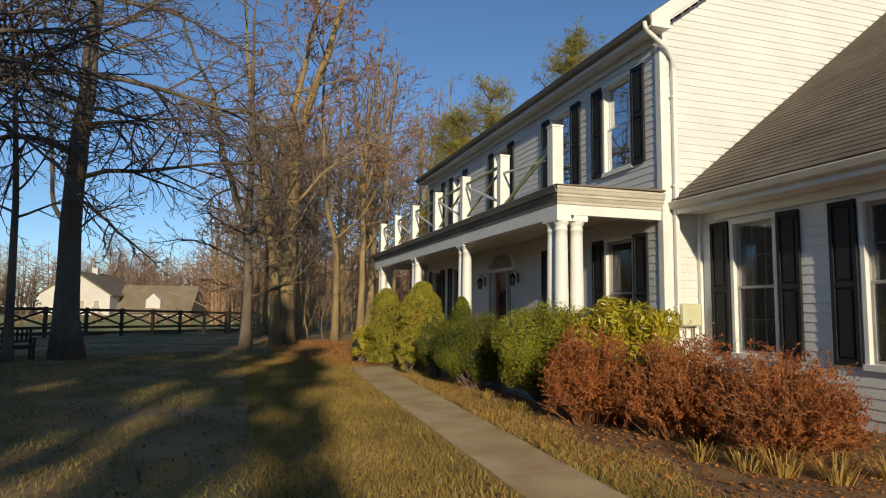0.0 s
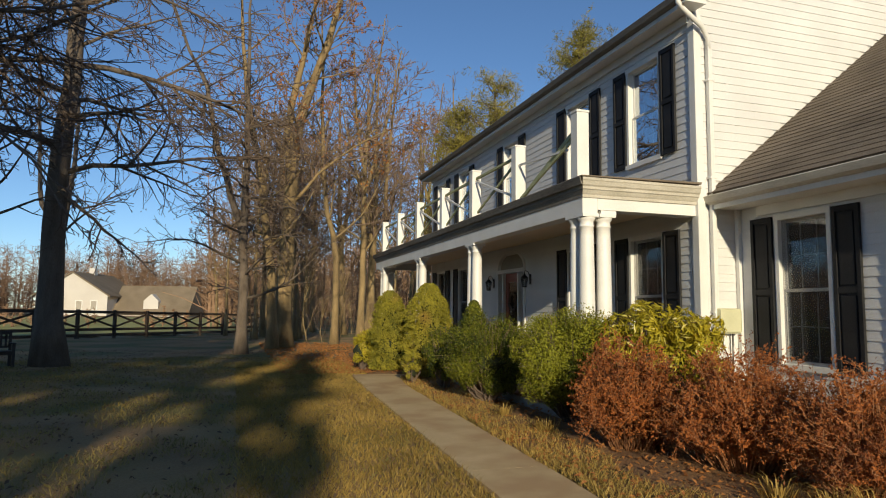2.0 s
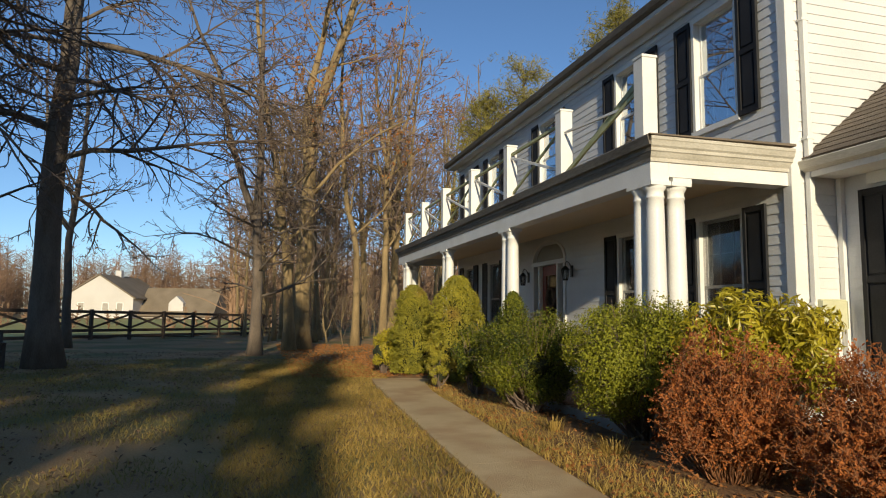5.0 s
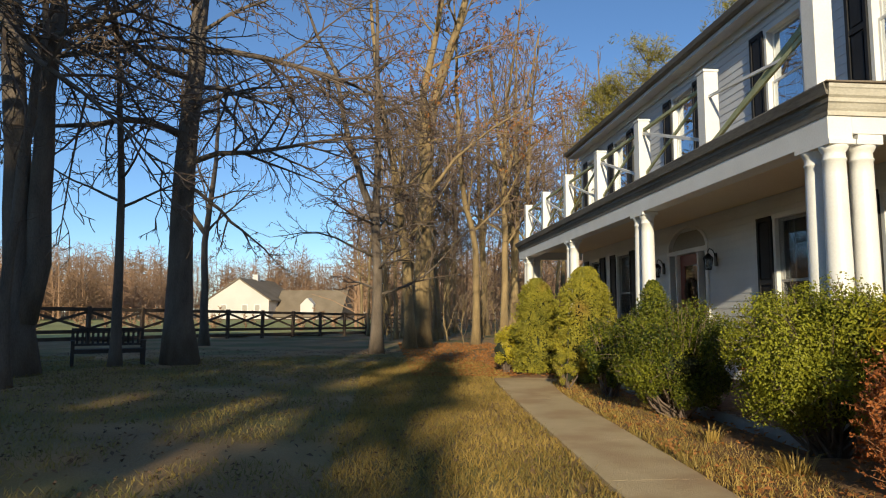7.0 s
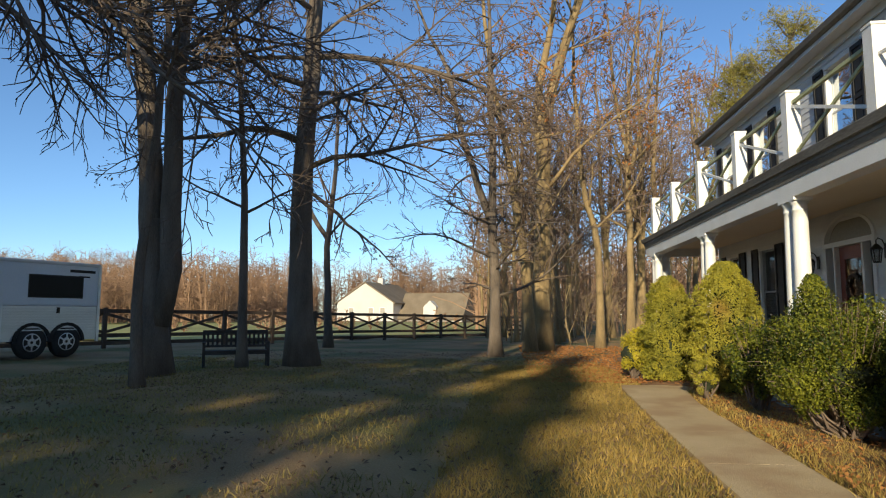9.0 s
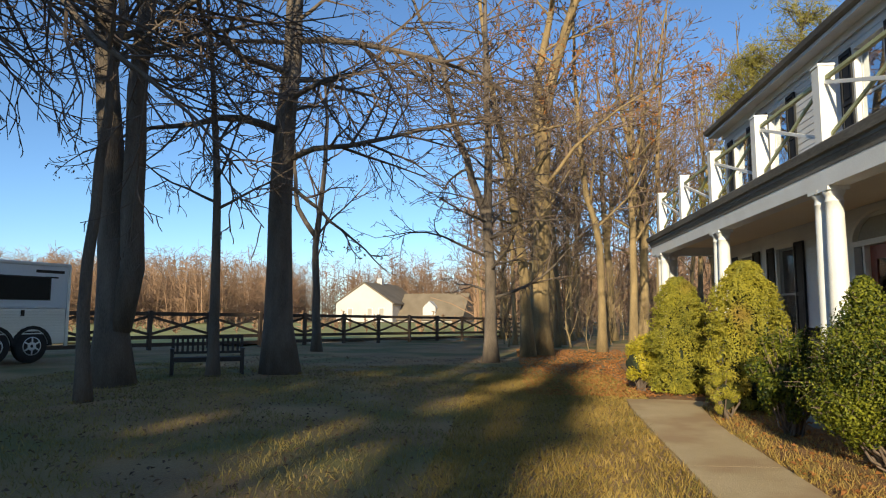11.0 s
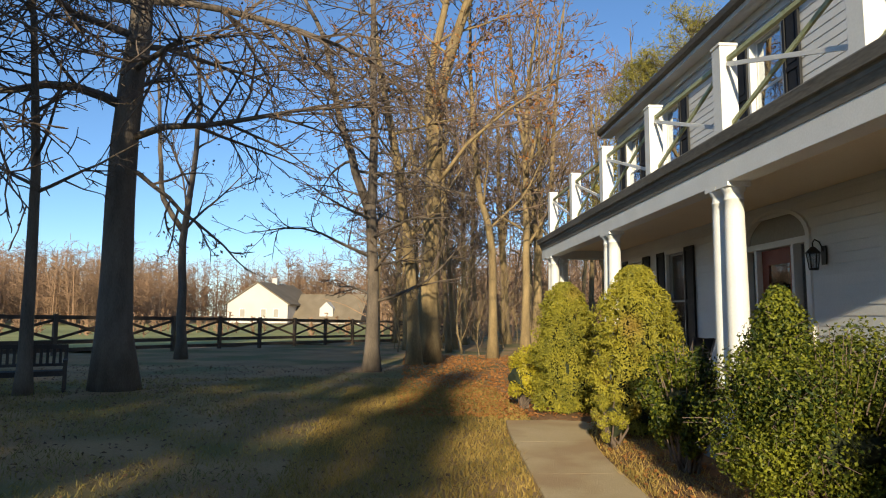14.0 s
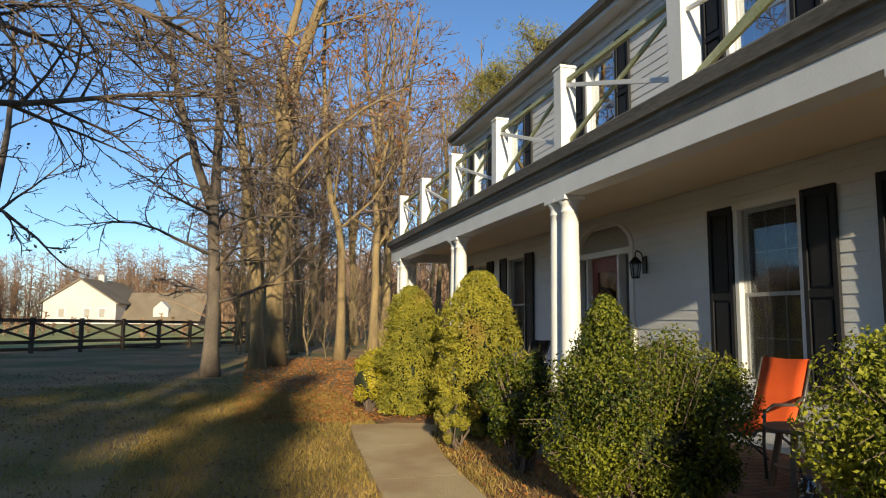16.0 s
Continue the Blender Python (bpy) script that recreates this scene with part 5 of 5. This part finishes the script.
# ---- bench, chair, table, lanterns, utility box ----
def build_bench():
    ob = thing("garden_bench", Matrix.Translation((-5.85, 18.95, gz(-5.85, 18.95))) @ pose(0, 0, 0, 0, 0, 26) @ Matrix.Scale(0.9, 4), "weathered dark wooden garden bench under the oaks", "bench")
    w = 0.8
    for sx in (-w, w):
        part("front_leg", cube(sx - 0.035, sx + 0.035, -0.26, -0.19, 0, 0.62, 0.005), BENCHWOOD, ob)
        part("back_leg", bar((sx, 0.22, 0), (sx, 0.3, 0.95), 0.07, 0.06), BENCHWOOD, ob)
        part("armrest", cube(sx - 0.045, sx + 0.045, -0.28, 0.26, 0.62, 0.65, 0.006), BENCHWOOD, ob)
    for i in range(5):
        part("seat_slat", cube(-w - 0.02, w + 0.02, -0.26 + 0.1 * i, -0.18 + 0.1 * i, 0.41, 0.435, 0.004), BENCHWOOD, ob)
    part("apron", cube(-w, w, -0.25, -0.22, 0.33, 0.41, 0.004), BENCHWOOD, ob)
    part("top_rail", cube(-w, w, 0.26, 0.31, 0.86, 0.95, 0.006), BENCHWOOD, ob)
    part("lower_rail", cube(-w, w, 0.25, 0.29, 0.5, 0.56, 0.004), BENCHWOOD, ob)
    for i in range(13):
        x = -w + 0.1 + i * (2 * w - 0.2) / 12
        part("back_slat", cube(x - 0.028, x + 0.028, 0.262, 0.282, 0.56, 0.86, 0.003), BENCHWOOD, ob)


build_bench()


def lantern(at):
    ob = thing("wall_lantern", at, "black iron wall lantern with clear glass beside the door", "wall lamp", "door lanterns")
    part("back_plate", cube(-0.05, 0.05, 0.02, 0.035, -0.12, 0.12, 0.008), BLACKMETAL, ob)
    arm = [(0, 0.03, 0.05), (0, 0.08, 0.17), (0, 0.14, 0.20), (0, 0.17, 0.16), (0, 0.17, 0.10)]
    part("scroll_arm", tube_bm(arm, 0.009), BLACKMETAL, ob)
    part("roof_cap", lathe([(0.09, 0.02), (0.085, 0.035), (0.03, 0.10), (0.012, 0.11)], (0, 0.17, 0), 16), BLACKMETAL, ob)
    part("glass_body", lathe([(0.05, -0.17), (0.072, 0.02)], (0, 0.17, 0), 6), GLASS, ob)
    for k in range(6):
        a = k * math.pi / 3
        part("cage_bar", tube_bm([(0.05 * math.cos(a), 0.17 + 0.05 * math.sin(a), -0.18), (0.078 * math.cos(a), 0.17 + 0.078 * math.sin(a), 0.025)], 0.006, 5), BLACKMETAL, ob)
    part("base_ring", lathe([(0.055, -0.19), (0.055, -0.17), (0.02, -0.165)], (0, 0.17, 0), 12), BLACKMETAL, ob)
    return ob


lan = lantern(place(FRONT, 14.61, 2.24))
copy_thing(lan, place(FRONT, 16.84, 2.22))


def build_chair(at, sling, label):
    ob = thing("patio_chair", at, label, "chair")
    prof = [(0.52, 0.36), (0.46, 0.40), (0.3, 0.385), (0.06, 0.36), (0.0, 0.40), (-0.10, 0.62), (-0.22, 0.98)]
    bm = bmesh.new()
    rows = []
    for y, z in prof:
        rows.append([[bm.verts.new((x, -y, z + 0.008 * s - 0.012 * (1 - abs(x) / 0.25))) for x in (-0.25, -0.12, 0, 0.12, 0.25)] for s in (-1, 1)])
    for a, b in zip(rows, rows[1:]):
        for s in (0, 1):
            for i in range(4):
                q = (a[s][i], a[s][i + 1], b[s][i + 1], b[s][i])
                bm.faces.new(q if s else q[::-1]).smooth = True
        for i in (0, 4):
            bm.faces.new((a[0][i], b[0][i], b[1][i], a[1][i]))
    for r in (rows[0], rows[-1]):
        for i in range(4):
            bm.faces.new((r[0][i], r[0][i + 1], r[1][i + 1], r[1][i]))
    bmesh.ops.recalc_face_normals(bm, faces=bm.faces[:])
    part("sling", bm, sling, ob)
    for x in (-0.265, 0.265):
        part("side_rail", tube_bm([(x, -y, z) for y, z in prof], 0.013), GREYMETAL, ob)
        part("arm", tube_bm([(x * 1.08, -0.40, 0.0), (x * 1.08, -0.42, 0.30), (x * 1.1, -0.40, 0.56), (x * 1.12, -0.3, 0.61), (x * 1.12, -0.05, 0.60), (x * 1.02, 0.1, 0.66)], 0.014), GREYMETAL, ob)
        part("back_leg", tube_bm([(x * 1.02, -0.28, 0.39), (x * 1.04, 0.0, 0.2), (x * 1.06, 0.26, 0.0)], 0.013), GREYMETAL, ob)
    part("cross_bar", tube_bm([(-0.27, -0.40, 0.25), (0.27, -0.40, 0.25)], 0.01), GREYMETAL, ob)
    return ob


build_chair(Matrix.Translation((5.8, 11.72, 0.152)) @ pose(0, 0, 0, 0, 0, -84), ORANGE, "orange sling patio chair with grey metal frame on the porch")
build_chair(Matrix.Translation((5.55, 16.6, 0.15)) @ pose(0, 0, 0, 0, 0, -80), BLACK, "dark metal patio chair on the porch by the door")


def build_table():
    ob = thing("side_table", (5.4, 10.98, 0.152), "small weathered wooden side table with a lower shelf", "table")
    part("tabletop", lathe([(0.27, 0.47), (0.28, 0.475), (0.28, 0.495), (0.27, 0.5)], (0, 0, 0), 24), TABLEWOOD, ob)
    part("shelf", lathe([(0.2, 0.18), (0.2, 0.2)], (0, 0, 0), 18), TABLEWOOD, ob)
    for k in range(4):
        a = k * math.pi / 2 + 0.5
        part("leg", bar((0.24 * math.cos(a), 0.24 * math.sin(a), 0), (0.15 * math.cos(a), 0.15 * math.sin(a), 0.47), 0.045, 0.045), TABLEWOOD, ob)


build_table()

jar = thing("jar_lantern", (5.2, 10.72, 0.152), "small clear glass jar lantern with a dark wire handle", "lantern")
part("jar", lathe([(0.075, 0.0), (0.085, 0.012), (0.085, 0.13), (0.06, 0.16), (0.06, 0.185)], (0, 0, 0), 20), GLASS, jar)
part("rim", lathe([(0.064, 0.18), (0.066, 0.185), (0.066, 0.20), (0.05, 0.202)], (0, 0, 0), 20), GREYMETAL, jar)
part("wire_handle", tube_bm([(-0.066, 0, 0.19), (-0.08, 0, 0.25), (0, 0, 0.31), (0.08, 0, 0.25), (0.066, 0, 0.19)], 0.004, 6), BLACKMETAL, jar)

ub = thing("utility_box", place(SIDE, -6.83, 1.2), "pale green utility meter box on the gable wall", "utility box")
part("box_body", cube(-0.19, 0.19, 0.022, 0.16, 0.0, 0.37, 0.03), BOXGREEN, ub)
part("box_lid_seam", cube(-0.185, 0.185, 0.155, 0.166, 0.02, 0.35, 0.02), BOXGREEN, ub)
part("conduit", tube_bm([(-0.1, 0.08, 0.01), (-0.1, 0.08, -0.3), (-0.06, 0.06, -1.1)], 0.014), GREYMETAL, ub)
part("cable", tube_bm([(0.05, 0.08, 0.01), (0.08, 0.08, -0.15), (-0.02, 0.07, -0.35), (-0.03, 0.06, -1.1)], 0.008), BLACKMETAL, ub)

ds = thing("downspout", (0, 0, 0), "white metal downspout on the house corner", "downspout")
part("elbow", tube_bm([(6.05, Y0 - 0.16, 6.2), (6.05, Y0 - 0.16, 6.12), (6.12, Y0 - 0.16, 6.04), (6.5, Y0 - 0.12, 5.82), (6.64, Y0 - 0.07, 5.68), (6.65, Y0 - 0.07, 5.5)], 0.04, 10), TRIM, ds)
part("pipe", cube(6.615, 6.685, Y0 - 0.105, Y0 - 0.032, 0.2, 5.54, 0.012), TRIM, ds)
for z in (1.5, 3.5, 5.0):
    part("strap", cube(6.595, 6.705, Y0 - 0.109, Y0 - 0.022, z, z + 0.03, 0.003), TRIM, ds)

# ---- pieces of walls and roofs ----
siding(wall_front, FRONT, lambda z: (Y0 + 0.1, Y1), 0.2, 5.86, [(h[0] - 0.02, h[1] + 0.02, h[2], h[3]) for h in front_holes])
siding(wall_wing, WING, lambda z: (-2.0, Y0 - 0.07), 0.16, 2.83, [(h[0] - 0.02, h[1] + 0.02, h[2], h[3]) for h in wing_holes])
siding(wall_side, SIDE, side_span, 0.16, 9.2, [])


def shingle_courses():
    rng = random.Random(3)
    d = Vector((1, 0, W_SLOPE)).normalized()
    up = Vector((-d.z, 0, d.x))
    s = 0.0
    while s < 7.2:
        o = Vector((6.60, 0, 3.265)) + d * s
        y = Y0 - 0.002
        a, b = o, o + d * 0.16
        lift = 0.012 + rng.uniform(0, 0.002)
        pts = [(p.x, -3.0, p.z) for p in (a + up * 0.001, a + up * lift, b + up * 0.003, b + up * 0.001)]
        part("shingle_course", prism(pts, (0, y + 3.0, 0)), SHINGLE, roof_wing)
        s += 0.142


shingle_courses()


def porch_bricks():
    me = bpy.data.meshes.new("brick")
    b = cube(-0.098, 0.098, -0.047, 0.047, 0, 0.026, 0.004)
    b.to_mesh(me)
    b.free()
    me.materials.append(BRICK)
    for j in range(26):
        for i in range(10):
            ob = new("brick", me)
            ob.parent = porch_floor
            ob.location = (4.45 + 0.205 * i + (0.1 if j % 2 else 0) * (i < 9), 10.55 + 0.103 * j, 0.126)
    bm = bmesh.new()
    for j in range(-18, 118):
        y = 10.55 + 0.103 * j
        if 0 <= j < 26 or y > PY1:
            continue
        for i in range(10):
            x = 4.45 + 0.205 * i + (0.1 if j % 2 else 0) * (i < 9)
            box(bm, x - 0.098, x + 0.098, y - 0.047, y + 0.047, 0.126, 0.151)
    ob = part("brick_paving", bm, BRICK, porch_floor)
    ob["kind"] = "stuff"


porch_bricks()


# ---- grass and fallen leaves ----
def scatter(name, n, seed, xr, yr, material, length, width, label, keep, flat, raised=0.02):
    """Blades (upright) or leaves (flat) over the ground."""
    rng = np.random.default_rng(seed)
    x, y = rng.uniform(*xr, n), yr[0] + (yr[1] - yr[0]) * rng.uniform(0, 1, n) ** 1.5
    ok = np.array([keep(a, b) and (b > 3.2 or q < (b + 6.0) / 9.2) for a, b, q in zip(x, y, rng.uniform(0, 1, n))])
    x, y = x[ok], y[ok]
    z = np.array([gz(a, b) + (0.05 * noise.noise((a * 0.35, b * 0.35, 0)) + 0.018 * noise.noise((a * 1.4, b * 1.4, 3))) * min(1.0, max(0.0, (2.2 - a) / 2.0)) for a, b in zip(x, y)])
    c = np.stack((x, y, z), 1)
    k = len(c)
    if flat:
        nr = np.stack((rng.normal(size=k) * 0.45, rng.normal(size=k) * 0.45, np.ones(k)), 1)
        nr /= np.linalg.norm(nr, axis=1)[:, None]
        v, f = leaves(c + np.array((0, 0, raised)), nr, length, width, rng, 0.3)
    else:
        a = rng.uniform(0, 2 * np.pi, k)
        w = np.stack((np.cos(a), np.sin(a), 0 * a), 1) * (width * rng.uniform(0.6, 1.3, k))[:, None]
        tip = np.stack((rng.normal(size=k) * 0.6, rng.normal(size=k) * 0.6, np.ones(k)), 1) * (length * rng.uniform(0.5, 1.4, k))[:, None]
        v = np.stack((c - w, c + w, c + tip), 1).reshape(-1, 3).tolist()
        f = (np.arange(k)[:, None] * 3 + np.array([[0, 1, 2]])).tolist()
    ob = mesh_part(name, v, f, material)
    return tagged(ob, label, "grass" if not flat else "leaves", kind="stuff")


def off_path(x, y):
    return x < path_mid(y) - path_half(y) - 0.01 if y < WALK_END else x < 3.0


def verge(x, y):
    return y < WALK_END and path_mid(y) + path_half(y) + 0.01 < x < path_mid(y) + path_half(y) + 0.55 + 0.5 * (noise.noise((y * 0.9, 2, 0)) + 0.4)


scatter("grass", 160000, 1, (-9, 2.9), (-5.5, 22), GRASS, 0.05, 0.006, "short patchy green and brown winter grass", lambda x, y: off_path(x, y) and noise.noise((x * 0.8, y * 0.8, 7)) > -0.25, False)
scatter("straw_grass", 95000, 2, (0.0, 2.9), (-5.5, 20), STRAW, 0.06, 0.006, "dry straw-coloured grass beside the walk", off_path, False)
scatter("verge_grass", 62000, 3, (2.2, 4.3), (-4, 15), STRAW, 0.09, 0.006, "rough dry grass between the walk and the shrubs", verge, False)
scatter("verge_grass", 60000, 7, (2.2, 4.4), (-4, 15), GRASS, 0.085, 0.006, "rough green grass between the walk and the shrubs", lambda x, y: verge(x, y) and noise.noise((x, y * 0.7, 5)) > -0.1, False)
scatter("fallen_leaves", 12000, 4, (-9, 3.4), (-5, 26), DARKLEAF, 0.055, 0.036, "scattered brown fallen leaves on the lawn", off_path, True)
scatter("fallen_leaves", 13000, 5, (2.1, 7.0), (-5, 20), DRYLEAF, 0.055, 0.04, "russet fallen leaves over the planting bed", lambda x, y: (x > path_mid(y) + path_half(y) + 0.02 if y < WALK_END else True) and (x < 4.3 or y < 8.6), True, 0.068)
scatter("fallen_leaves", 6000, 6, (1.0, 5.0), (16.2, 32), DRYLEAF, 0.08, 0.055, "orange leaf litter at the edge of the woods", lambda x, y: True, True)


def grass_clump(x, y, seed, h):
    rng = np.random.default_rng(seed)
    ob = thing("grass_clump", (x, y, 0.03), "clump of long yellow-green grass under the shrubs", "grass", "grass clumps")
    vs, fs = [], []
    for k in range(70):
        a, r = rng.uniform(0, 6.28), rng.uniform(0, 0.12)
        p = np.array((r * math.cos(a), r * math.sin(a), 0.0))
        out = np.array((math.cos(a), math.sin(a), 0.0)) * rng.uniform(0.3, 1.5)
        hh = 0.75 * h * rng.uniform(0.5, 1.2)
        side = np.array((-math.sin(a), math.cos(a), 0)) * 0.006
        m, t = p + out * hh * 0.4 + np.array((0, 0, hh * 0.7)), p + out * hh * 0.95 + np.array((0, 0, hh * 0.8))
        b = len(vs)
        vs += [(p - side).tolist(), (p + side).tolist(), (m + side * 0.8).tolist(), (m - side * 0.8).tolist(), t.tolist()]
        fs += [(b, b + 1, b + 2, b + 3), (b + 3, b + 2, b + 4)]
    mesh_part("blade_tuft", vs, fs, STRAW, ob)["kind"] = "stuff"


for i, (x, y, h) in enumerate(((3.95, 5.0, 0.3), (4.25, 4.35, 0.40), (4.5, 4.05, 0.40), (3.55, 9.4, 0.26), (5.0, 3.95, 0.36), (3.6, 8.2, 0.26), (4.1, 4.6, 0.34))):
    grass_clump(x, y, 90 + i, h)
